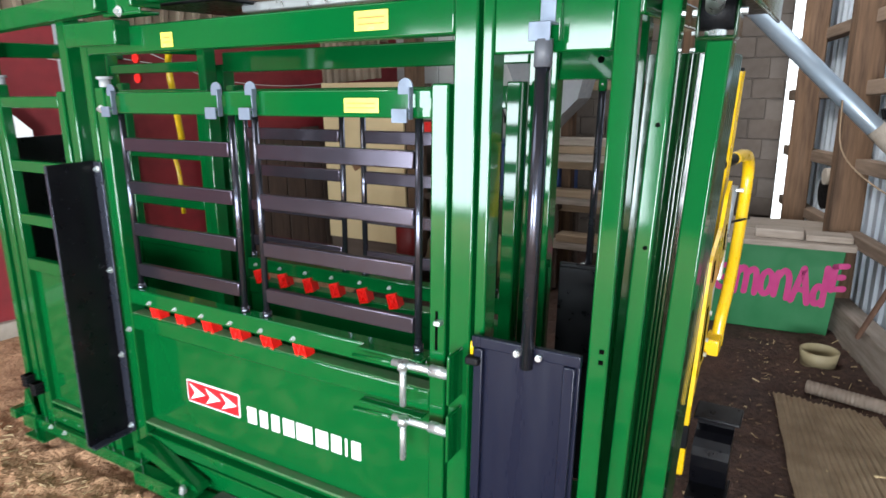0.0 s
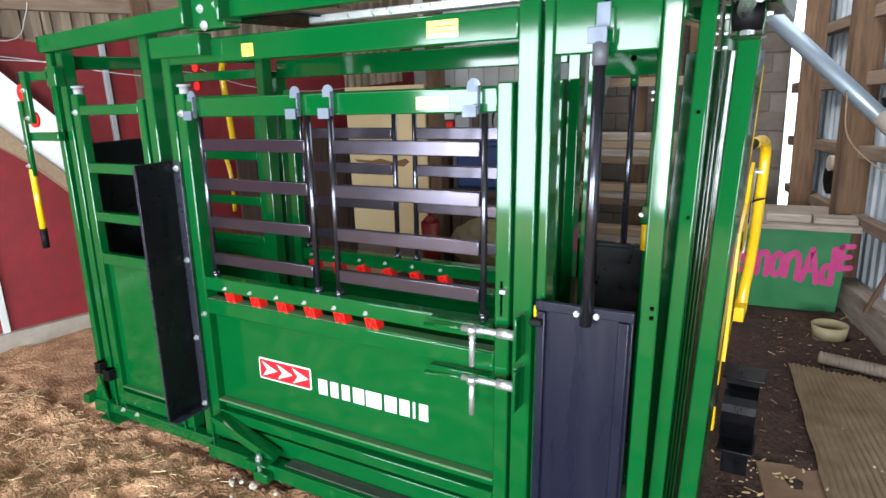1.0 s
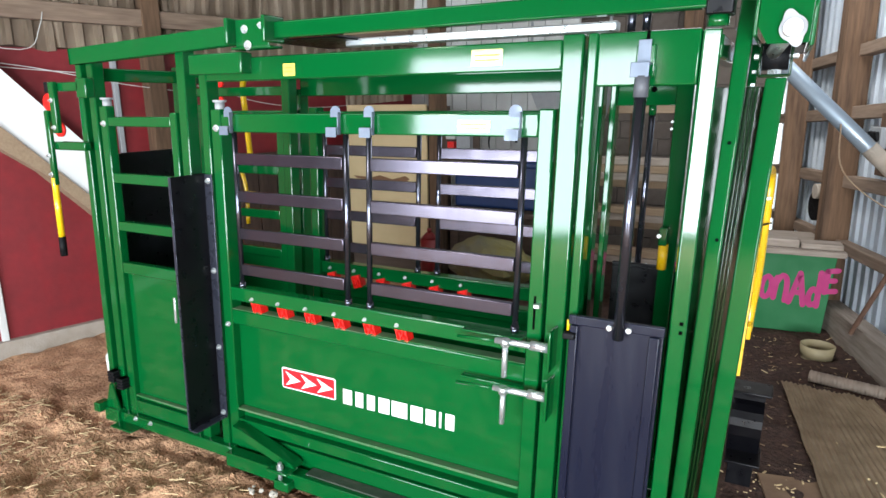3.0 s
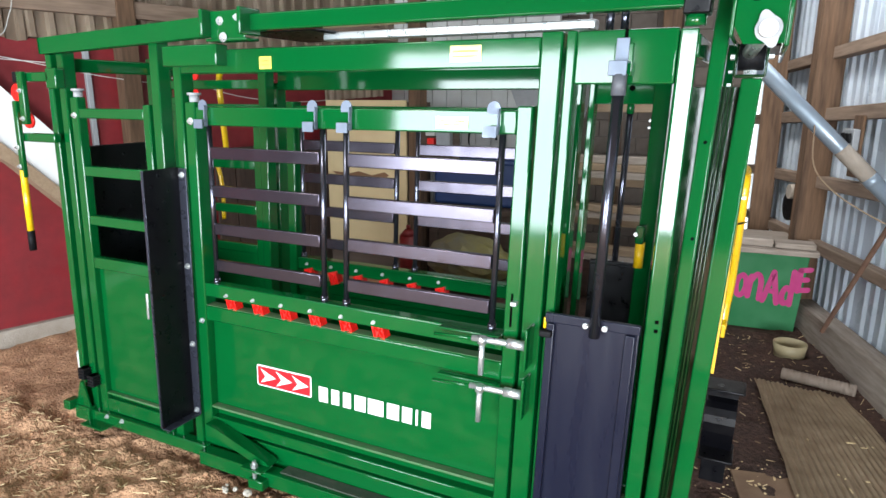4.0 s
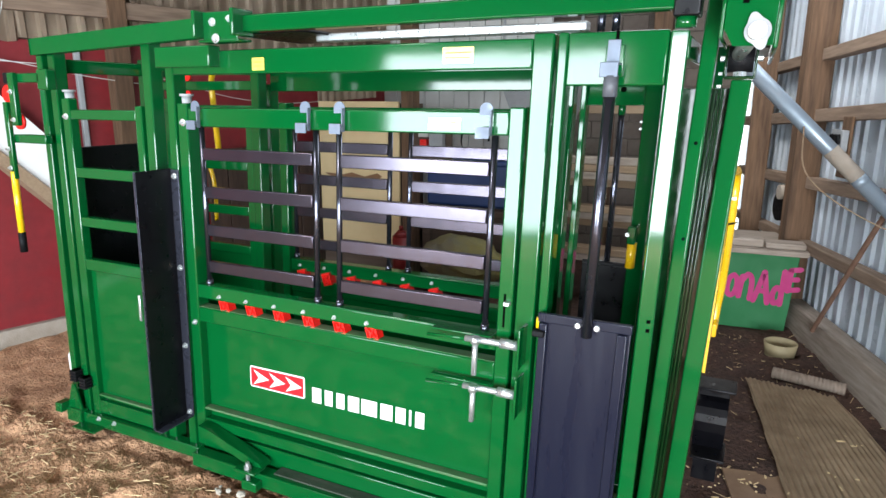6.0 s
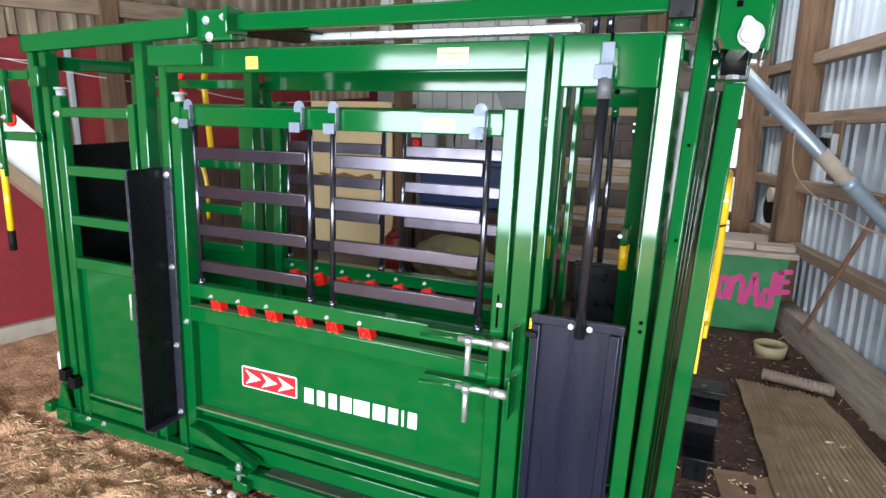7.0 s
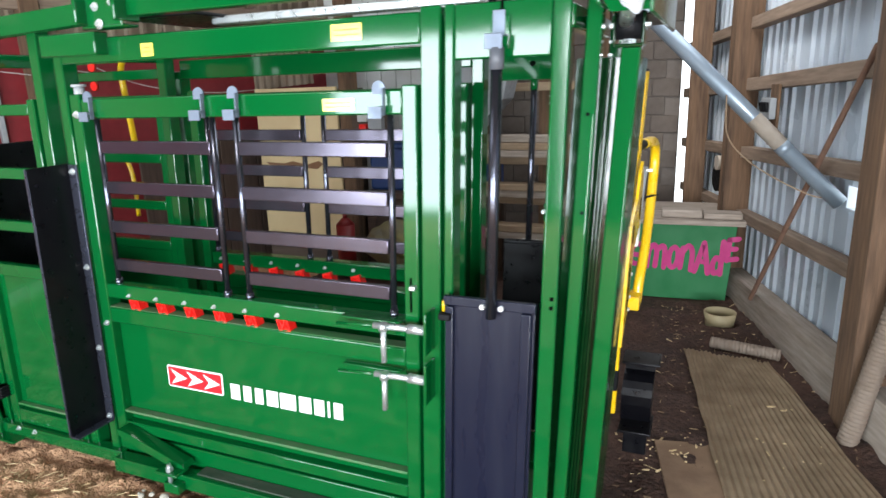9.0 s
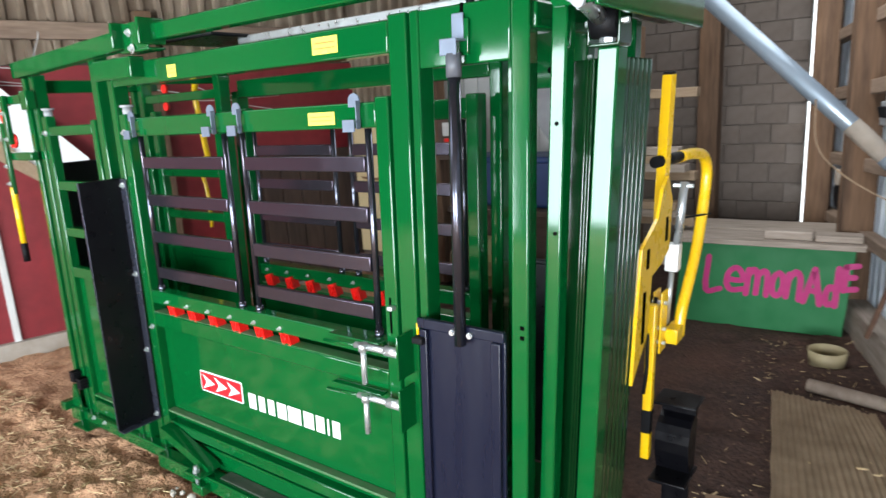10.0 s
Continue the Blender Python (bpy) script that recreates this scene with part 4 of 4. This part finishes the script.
stand_part("front_panel", box(B(), -1.10, 0.0, 0, 0.02, 0.0, 0.62, 0.004), STAND_GREEN)
stand_part("side_panel", box(B(), -0.02, 0.0, 0.021, 0.7, 0.0, 0.62, 0.004), STAND_GREEN)
stand_part("side_panel", box(B(), -1.10, -1.08, 0.021, 0.7, 0.0, 0.62, 0.004), STAND_GREEN)
stand_part("plank_top", box(B(), -1.15, 0.05, -0.06, 0.34, 0.622, 0.66, 0.006), WEATHERED, "weathered plank top")
stand_part("plank_top", box(B(), -1.13, 0.07, 0.345, 0.72, 0.622, 0.665, 0.006), WEATHERED, "weathered plank top")
LETTERS = {
    "L": (0.335, [[(0.0, 0.25), (0.004, 0.0), (0.10, 0.012)]]),
    "e": (0.475, [[(0.0, 0.09), (0.10, 0.09), (0.09, 0.15), (0.05, 0.18), (0.008, 0.14), (0.0, 0.06), (0.035, 0.012), (0.105, 0.022)]]),
    "m": (0.61, [[(0.0, -0.01), (0.003, 0.17)], [(0.003, 0.13), (0.035, 0.175), (0.062, 0.13), (0.064, 0.0)], [(0.064, 0.13), (0.10, 0.17), (0.125, 0.13), (0.132, -0.01)]]),
    "o": (0.77, [[(0.035 + 0.035 * math.sin(k * math.pi / 4), 0.08 + 0.085 * math.cos(k * math.pi / 4)) for k in range(9)]]),
    "n": (0.865, [[(0.0, -0.005), (0.003, 0.16)], [(0.003, 0.12), (0.04, 0.18), (0.075, 0.13), (0.082, -0.02)]]),
    "A": (0.975, [[(0.0, -0.03), (0.043, 0.21)], [(0.043, 0.21), (0.10, -0.04)], [(0.018, 0.06), (0.08, 0.05)]]),
    "d": (1.10, [[(0.055, 0.07), (0.02, 0.095), (0.0, 0.03), (0.02, -0.035), (0.062, -0.01)], [(0.055, 0.225), (0.064, -0.04)]]),
    "E": (1.195, [[(0.0, 0.24), (0.004, 0.075)], [(0.0, 0.24), (0.065, 0.25)], [(0.002, 0.165), (0.055, 0.17)], [(0.004, 0.08), (0.07, 0.09)]]),
}
for char, (x0, lines) in LETTERS.items():
    bm = B()
    for line in lines:
        stroke(bm, [(x0 - 1.235 + x, 0.265 + z) for x, z in line])
    stand_part("letter", bm, PINK, "hand-painted pink letter " + char)
for x0, x1, y0, y1, z1 in ((-0.56, -0.26, 0.02, 0.20, 0.062), (-0.25, 0.03, 0.0, 0.17, 0.045)):
    thing("loose_plank", box(B(), x0 + 0.053, x1 + 0.053, y0, y1, 0.662, 0.662 + z1, 0.01), WEATHERED, "short thick board lying on the stand top", "board", m=SM)

# ribbed mat, torn at its edges
bm = B()
nx, ny = 152, 24
random.seed(4)
grid = []
for j in range(ny + 1):
    row = []
    for i in range(nx + 1):
        u, v = i / nx, j / ny
        near, far = Vector((0.575 + u * 0.70, 2.30, 0)), Vector((0.31 + u * 0.5, 3.95 + 0.05 * noise.noise(Vector((u * 6, 0, 5))), 0))
        p = near.lerp(far, v)
        p.x += 0.02 * noise.noise(Vector((v * 5, 3 if i == 0 else 9, 0))) if i in (0, nx) else 0
        rib = 0.0045 * math.sin(u * 19 * 2 * math.pi)
        p.z = rise(p.y) + 0.032 + rib + 0.018 * noise.noise(Vector((p.x * 2, p.y * 1.5, 2)))
        row.append(bm.verts.new(p))
    grid.append(row)
for a, b in zip(grid, grid[1:]):
    for i in range(nx):
        bm.faces.new((a[i], a[i + 1], b[i + 1], b[i]))
bmesh.ops.solidify(bm, geom=bm.faces[:], thickness=0.006)
thing("ribbed_mat", bm, MAT, "worn dusty ribbed mat lying on the dirt floor", "mat")
thing("plywood_scrap", box(B(), 0.0, 0.36, -0.75, 0.0, 0.02, 0.035, 0.003), PLY, "dusty plywood scrap half buried in dirt", "board", m=pose(0.222, 2.86, rise(2.6) - 0.02, 0, 0, 12))


def corrugated(a, b, r, pitch=0.022):
    a, b = Vector(a), Vector(b)
    L = (b - a).length
    q = (b - a).to_track_quat("Z", "Y").to_matrix().to_4x4()
    bm = B()
    rings = []
    n = int(L / pitch * 2)
    for i in range(n + 1):
        rr = r * (1.0 if i % 2 else 0.9)
        rings.append([bm.verts.new(Matrix.Translation(a) @ q @ Vector((rr * math.cos(k * math.pi / 10), rr * math.sin(k * math.pi / 10), L * i / n))) for k in range(20)])
    for p, s in zip(rings, rings[1:]):
        for k in range(20):
            bm.faces.new((p[k], p[(k + 1) % 20], s[(k + 1) % 20], s[k]))
    bmesh.ops.solidify(bm, geom=bm.faces[:], thickness=0.004)
    bmesh.ops.recalc_face_normals(bm, faces=bm.faces)
    return bm


thing("drain_pipe_piece", corrugated((0.475, 4.13, rise(4.1) + 0.03), (0.885, 4.04, rise(4.0) + 0.03), 0.04), HOSE, "short length of ribbed drain pipe lying on dirt", "pipe")
thing("drain_pipe", corrugated((1.115, 3.15, 0.03), (1.30, 3.17, 1.1), 0.05), HOSE, "ribbed drain pipe standing against a timber post", "pipe")
bm = rod(B(), (-0.10, 3.85, 2.285), (1.075, 3.86, 1.115), 0.044, n=28)
tube = thing("auger_tube", bm, PIPE, "grey-blue galvanised steel auger tube slanting to the wall", "auger tube")
part("collar", rod(B(), (0.75, 3.857, 1.439), (0.785, 3.857, 1.404), 0.047, n=28), PIPE, tube)
thing("rust_sleeve", rod(B(), (0.60, 3.856, 1.588), (0.75, 3.857, 1.439), 0.0455, n=28), CONCRETE, "peeling brown label wrapped round the auger tube", "label")
thing("loose_wire", sweep(B(), smooth_line([(0.45, 3.80, 1.72), (0.47, 3.78, 1.50), (0.58, 3.8, 1.36), (0.76, 3.82, 1.24), (0.95, 3.85, 1.15), (1.04, 3.86, 1.16)]), 0.004, n=6), PLANK, "thin loose wire hanging from the auger tube", "wire")
sw = empty("switch_box", "small grey switch box with wires on a board", "switch box", rw(1.2, 1.6, 0.08))
swb = box(B(), 0.94, 1.11, -0.12, -0.077, 1.53, 1.67, 0.006)
for v in swb.verts:
    v.co = RM @ v.co
part("body", swb, GREY, sw)
for s in (0.97, 1.02, 1.07):
    part("lever", rod(B(), rw(s, 1.58, 0.12), rw(s, 1.64, 0.135), 0.014, n=8), RUBBER, sw)
hub = empty("wall_fan", "small pale motor on a dark wheel by the wall", "motor", rw(1.9, 1.05, 0.1))
part("wheel", rod(B(), rw(1.93, 1.0, 0.06), rw(1.93, 1.0, 0.12), 0.12, n=28), RUBBER, hub)
part("hub", rod(B(), rw(1.86, 1.13, 0.06), rw(1.86, 1.13, 0.15), 0.06, n=24), CONCRETE, hub)

# back of the barn, seen through the chute
thing("wall_post", box(B(), -0.80, -0.62, 6.55, 6.72, 0.15, 3.5, 0.008), WOOD, "rough brown timber post before the block wall", "post", group="wall posts")
cab = empty("board_cabinet", "tall cream board cabinet with a torn front", "cabinet", (-3.25, 5.1, 0.15))
part("front", box(B(), -3.78, -2.98, 5.0, 5.02, 0.35, 1.84, 0.004), CREAM, cab)
part("side_board", box(B(), -2.975, -2.85, 4.99, 5.02, 0.35, 1.84, 0.004), CREAM, cab)
part("body", box(B(), -3.78, -2.85, 5.022, 5.5, 0.15, 1.82, 0.004), DARK_WOOD, cab)
part("torn_patch", prism(B(), [(-3.72, 1.13), (-3.5, 1.12), (-3.4, 1.145), (-3.25, 1.11), (-3.1, 1.15), (-3.05, 1.12), (-3.12, 1.07), (-3.3, 1.085), (-3.42, 1.02), (-3.47, 1.09), (-3.68, 1.105)], 4.994, 4.998), material("torn_brown", (0.2, 0.1, 0.05), 0.9), cab)
thing("timber_post", box(B(), -2.83, -2.70, 5.0, 5.14, 0.1, 3.5, 0.008), WOOD, "rough dark timber post beside the cabinet", "post", group="wall posts")
timber_back = thing("partition_wall", box(B(), -4.3, -1.75, 6.2, 6.28, 0.1, 3.5, 0.0), LIME, "whitewashed upright board partition", "wall", kind="structure")
for i in range(14):
    ob = finish("board", box(B(), -4.25 + i * 0.18, -4.08 + i * 0.18, 6.17, 6.198, 0.1, 3.4, 0.005), LIME)
    ob.parent = timber_back
ebox = empty("electric_box", "grey electrical boxes with a red switch on a post", "electrical box", (-2.6, 5.0, 1.5))
part("box", box(B(), -2.50, -2.36, 4.93, 5.0, 1.36, 1.56, 0.006), GREY, ebox)
part("switch", box(B(), -2.60, -2.53, 4.94, 5.0, 1.38, 1.50, 0.006), RED, ebox)
part("meter", box(B(), -2.62, -2.52, 4.95, 5.0, 1.52, 1.64, 0.006), LIME, ebox)
part("backing", box(B(), -2.74, -2.3, 5.001, 5.03, 1.3, 1.7, 0.004), DARK_WOOD, ebox)
bm = B()
sweep(bm, [Vector((-2.55 + 0.17 * math.cos(a), 6.14 + 0.012 * a, 1.42 + 0.2 * math.sin(a))) for a in [k * math.pi / 10 for k in range(0, 40)]], 0.014, n=6)
thing("cable_coil", bm, RUBBER, "coiled black cable hanging on the white boards", "cable")
thing("blue_crate", box(box(B(), -2.66, -1.45, 5.2, 5.7, 0.85, 1.30, 0.03), -2.69, -1.42, 5.17, 5.73, 1.25, 1.31, 0.02), BLUE, "large dark blue plastic tub on a bench", "tub")
bench = empty("work_bench", "dark rough timber bench with cluttered things", "bench", (-2.0, 5.4, 0.15))
part("top", box(B(), -2.68, -1.4, 5.05, 5.8, 0.80, 0.85, 0.006), DARK_WOOD, bench)
for x in (-2.6, -1.5):
    for y in (5.12, 5.72):
        part("leg", box(B(), x - 0.045, x + 0.045, y - 0.045, y + 0.045, 0.1, 0.8, 0.006), DARK_WOOD, bench)
# dark panel added to darken the space under the bench top
part("dark_backing", box(B(), -2.66, -1.42, 5.10, 5.12, 0.12, 0.79, 0.004), DARK_WOOD, bench)
bm = B()
bmesh.ops.create_uvsphere(bm, u_segments=24, v_segments=12, radius=1)
for v in bm.verts:
    k = 1 + 0.18 * noise.noise(v.co * 2.5)
    v.co = Vector((-2.12 + v.co.x * 0.42 * k, 4.85 + v.co.y * 0.2 * k, 0.40 + v.co.z * 0.24 * k))
thing("feed_sack", bm, SACK, "lumpy yellow and grey feed sack on the floor", "sack")
can = B()
rod(can, (-2.70, 4.75, 0.14), (-2.70, 4.75, 0.60), 0.085, n=20)
rod(can, (-2.70, 4.75, 0.60), (-2.70, 4.75, 0.66), 0.085, 0.03, n=20)
rod(can, (-2.70, 4.75, 0.66), (-2.70, 4.75, 0.70), 0.02, n=12)
thing("red_can", can, material("dull_red_paint", (0.2, 0.01, 0.01), 0.5, scale=12), "red metal fuel can on the dirt", "can")
leaning = empty("board_stack", "dark brown boards leaning against the red wall", "boards", lw(1.9, 0.1, 0.1))
random.seed(5)
for i in range(9):
    bd = box(B(), 1.72 + 0.2 * i, 1.72 + 0.19 + 0.2 * i, -0.12, -0.09, 0.12, 1.38 + random.uniform(-0.06, 0.06), 0.005)
    for v in bd.verts:
        v.co = LM @ v.co
    part("board", bd, BROWN, leaning)
# stacked boards in a rack near the block wall
rack = empty("lumber_rack", "timber rack holding stacked pale boards", "rack", (-1.0, 5.1, 0.15))
for x in (-1.42, -0.95):
    part("upright", box(B(), x - 0.05, x + 0.05, 5.25, 5.35, 0.1, 2.3, 0.006), WOOD, rack)
for z in (0.78, 1.13, 1.75):
    part("cross_piece", box(B(), -1.5, -0.45, 5.15, 5.25, z, z + 0.07, 0.006), PLANK, rack)
random.seed(8)
for z0, n in ((0.86, 2), (0.50, 2), (1.21, 3)):
    for k in range(n):
        dx = random.uniform(-0.06, 0.06)
        thing("stacked_board", box(B(), -1.45 + dx, -0.5 + dx, 5.0 + random.uniform(-0.03, 0.03), 5.14, z0 + 0.062 * k, z0 + 0.058 + 0.062 * k, 0.005), PLANK if k % 2 else WEATHERED, "pale rough-sawn board lying in a rack stack", "board", "stacked boards")
hopper = empty("grey_hopper", "grey sheet steel hopper hung from the roof", "hopper", (-1.4, 4.85, 1.5))
part("bin", prism(B(), [(-1.85, 2.3), (-1.0, 2.3), (-1.15, 1.7), (-1.4, 1.45), (-1.6, 1.7)], 4.7, 5.0), GREY, hopper)
for x in (-1.75, -1.1):
    part("hanger", rod(B(), (x, 4.85, 2.25), (x, 4.85, 3.56), 0.012), GREY, hopper)
for pts in ([(-0.6, 2.18, 0.08), (0.2, 2.12, 0.1), (0.9, 2.08, 0.18), (1.6, 2.0, 0.1), (2.4, 2.02, 0.1)], [(-1.0, 2.2, 0.05), (0.0, 2.16, 0.08), (0.8, 2.02, 0.16), (1.5, 1.96, 0.08), (2.2, 1.98, 0.06)], [(1.4, 2.1, 0.05), (1.9, 1.9, 0.06), (2.6, 1.82, 0.06), (3.4, 1.86, 0.05)], [(-0.5, 2.35, 0.2), (0.1, 2.25, 0.2), (0.25, 2.42, 0.16), (0.3, 2.6, 0.12)]):
    thing("hanging_string", sweep(B(), smooth_line([lw(*q) for q in pts]), 0.0035, n=5), LIME, "thin pale string sagging along the red wall", "string", "strings on the wall")
old = ribbed(0, 0.75, 0, 0.5, 0.09, 0.03, 0.004, 0.5)
thing("tin_offcut", old, OLD_TIN, "weathered corrugated tin offcut standing on the cabinet", "tin sheet", m=pose(-4.0, 5.25, 1.825, -4, -4, 0))

# concrete blocks of the back wall
bme = B()
box(bme, -0.132, 0.132, -0.02, 0.02, -0.088, 0.088, 0.006)
block_mesh = bpy.data.meshes.new("block")
bme.to_mesh(block_mesh)
bme.free()
block_mesh.materials.append(BLOCK)
random.seed(17)
for r in range(18):
    for c in range(8):
        x = -0.085 - 0.272 * c - (0.136 if r % 2 else 0)
        ob = new("block", block_mesh)
        ob.parent = wall_north
        ob.location = (x, 6.925 + random.uniform(-0.006, 0.004), 0.25 + 0.184 * r + random.uniform(-0.003, 0.003))

# straw and stones
def strands(n, area, seed):
    random.seed(seed)
    vs, fs = [], []
    for _ in range(n):
        x, y = random.uniform(*area[0]), random.uniform(*area[1])
        if 1.62 < y < 2.45 and -3.2 < x < 0:
            continue
        L, a = 0.015 + 0.085 * random.random() ** 2.5, random.uniform(0, math.pi)
        dx, dyy, w = math.cos(a) * L / 2, math.sin(a) * L / 2, random.uniform(0.0007, 0.0018)
        p = Vector((x, y, 0))
        amp = 1.0 if y < 1.8 else 0.45
        z = rise(y) + amp * lumps(p) + random.uniform(0.003, 0.012)
        t = random.uniform(-0.008, 0.008)
        px, py = -math.sin(a) * w, math.cos(a) * w
        k = len(vs)
        vs += [(x - dx - px, y - dyy - py, z - t), (x - dx + px, y - dyy + py, z - t), (x + dx + px, y + dyy + py, z + t), (x + dx - px, y + dyy - py, z + t), (x - dx, y - dyy, z - t + w * 2), (x + dx, y + dyy, z + t + w * 2)]
        fs += [(k, k + 3, k + 5, k + 4), (k + 1, k + 4, k + 5, k + 2), (k, k + 4, k + 1), (k + 3, k + 2, k + 5)]
    me = bpy.data.meshes.new("straw")
    me.from_pydata(vs, [], fs)
    me.materials.append(STRAW)
    return me


tagged(new("straw", strands(4200, ((-5.0, 0.1), (0.2, 1.75)), 11)), "loose straw scattered over the dirt", "straw", kind="stuff")
tagged(new("straw", strands(170, ((0.1, 1.1), (2.2, 5.0)), 12)), "loose straw and chaff by the siding wall", "straw", kind="stuff")
random.seed(21)
for i in range(22):
    bm = B()
    bmesh.ops.create_icosphere(bm, subdivisions=2, radius=1)
    r = 0.007 + 0.026 * random.random() ** 2
    for v in bm.verts:
        v.co *= r * (1 + 0.35 * noise.noise(v.co * 1.6 + Vector((i, 0, 0))))
        v.co.z *= 0.7
    thing("stone", bm, STONE, "small pale stone on the trodden dirt", "stone", "stones", m=pose(random.uniform(-2.0, -1.2), random.uniform(1.46, 1.63), 0.025, 0, 0, random.uniform(0, 180)))

random.seed(52)
bm = B()
for i in range(54):
    a = i % 3
    x, y = (random.gauss(0.27, 0.10), random.gauss(2.78, 0.10)) if a < 2 else (random.gauss(0.75, 0.14), random.gauss(3.0, 0.32))
    lift = 0.45 * lumps(Vector((x, y, 0))) + 0.004 if a < 2 else 0.043 + 0.018 * noise.noise(Vector((x * 2, y * 1.5, 2)))
    m = Matrix.Translation((x, y, rise(y) + lift)) @ Matrix.Rotation(random.uniform(0, 6.3), 4, "Z") @ Matrix.Rotation(random.uniform(-0.5, 0.5), 4, "X")
    L = 0.004 + 0.022 * random.random() ** 2
    prism(bm, [(-L, 0.0), (-0.3 * L, 0.003), (L, 0.001), (0.6 * L, -0.002)], -random.uniform(0.002, 0.007), 0.003, m)
tagged(finish("straw_flakes", bm, STRAW), "pale flakes of trampled straw and husk", "straw", kind="stuff")
random.seed(33)
bm = B()
for i in range(320):
    x, y = random.uniform(0.05, 1.15), random.uniform(1.9, 4.9)
    if x > 1.62 - 0.303 * (y - 2.2):
        continue
    m = Matrix.Translation((x, y, rise(y) + 0.45 * lumps(Vector((x, y, 0))) + 0.004)) @ Matrix.Rotation(random.uniform(0, 6.3), 4, "Z") @ Matrix.Rotation(random.uniform(-0.4, 0.4), 4, "X")
    sx, sy, sz = 0.002 + 0.016 * random.random() ** 4, random.uniform(0.0015, 0.005), random.uniform(0.001, 0.004)
    box(bm, -sx, sx, -sy, sy, -sz, sz, 0, m)
tagged(finish("wood_chips", bm, CHIP), "wood chips and crumbs on packed earth", "debris", kind="stuff")
bm = B()
for i in range(1800):
    x, y = random.uniform(-5.0, -0.2), random.uniform(0.3, 1.66)
    r = 0.003 + 0.014 * random.random() ** 3
    made = bmesh.ops.create_icosphere(bm, subdivisions=1, radius=r, matrix=Matrix.Translation((x, y, lumps(Vector((x, y, 0))) + r * 0.4)) @ Matrix.Rotation(random.uniform(0, 6), 4, "Z") @ Matrix.Diagonal((1.3, 0.9, 0.7, 1)))
    for v in made["verts"]:
        v.co += Vector((random.uniform(-1, 1), random.uniform(-1, 1), random.uniform(-1, 1))) * r * 0.25
tagged(finish("dirt_clods", bm, DIRT), "loose crumbs of brown dirt", "dirt", kind="stuff")
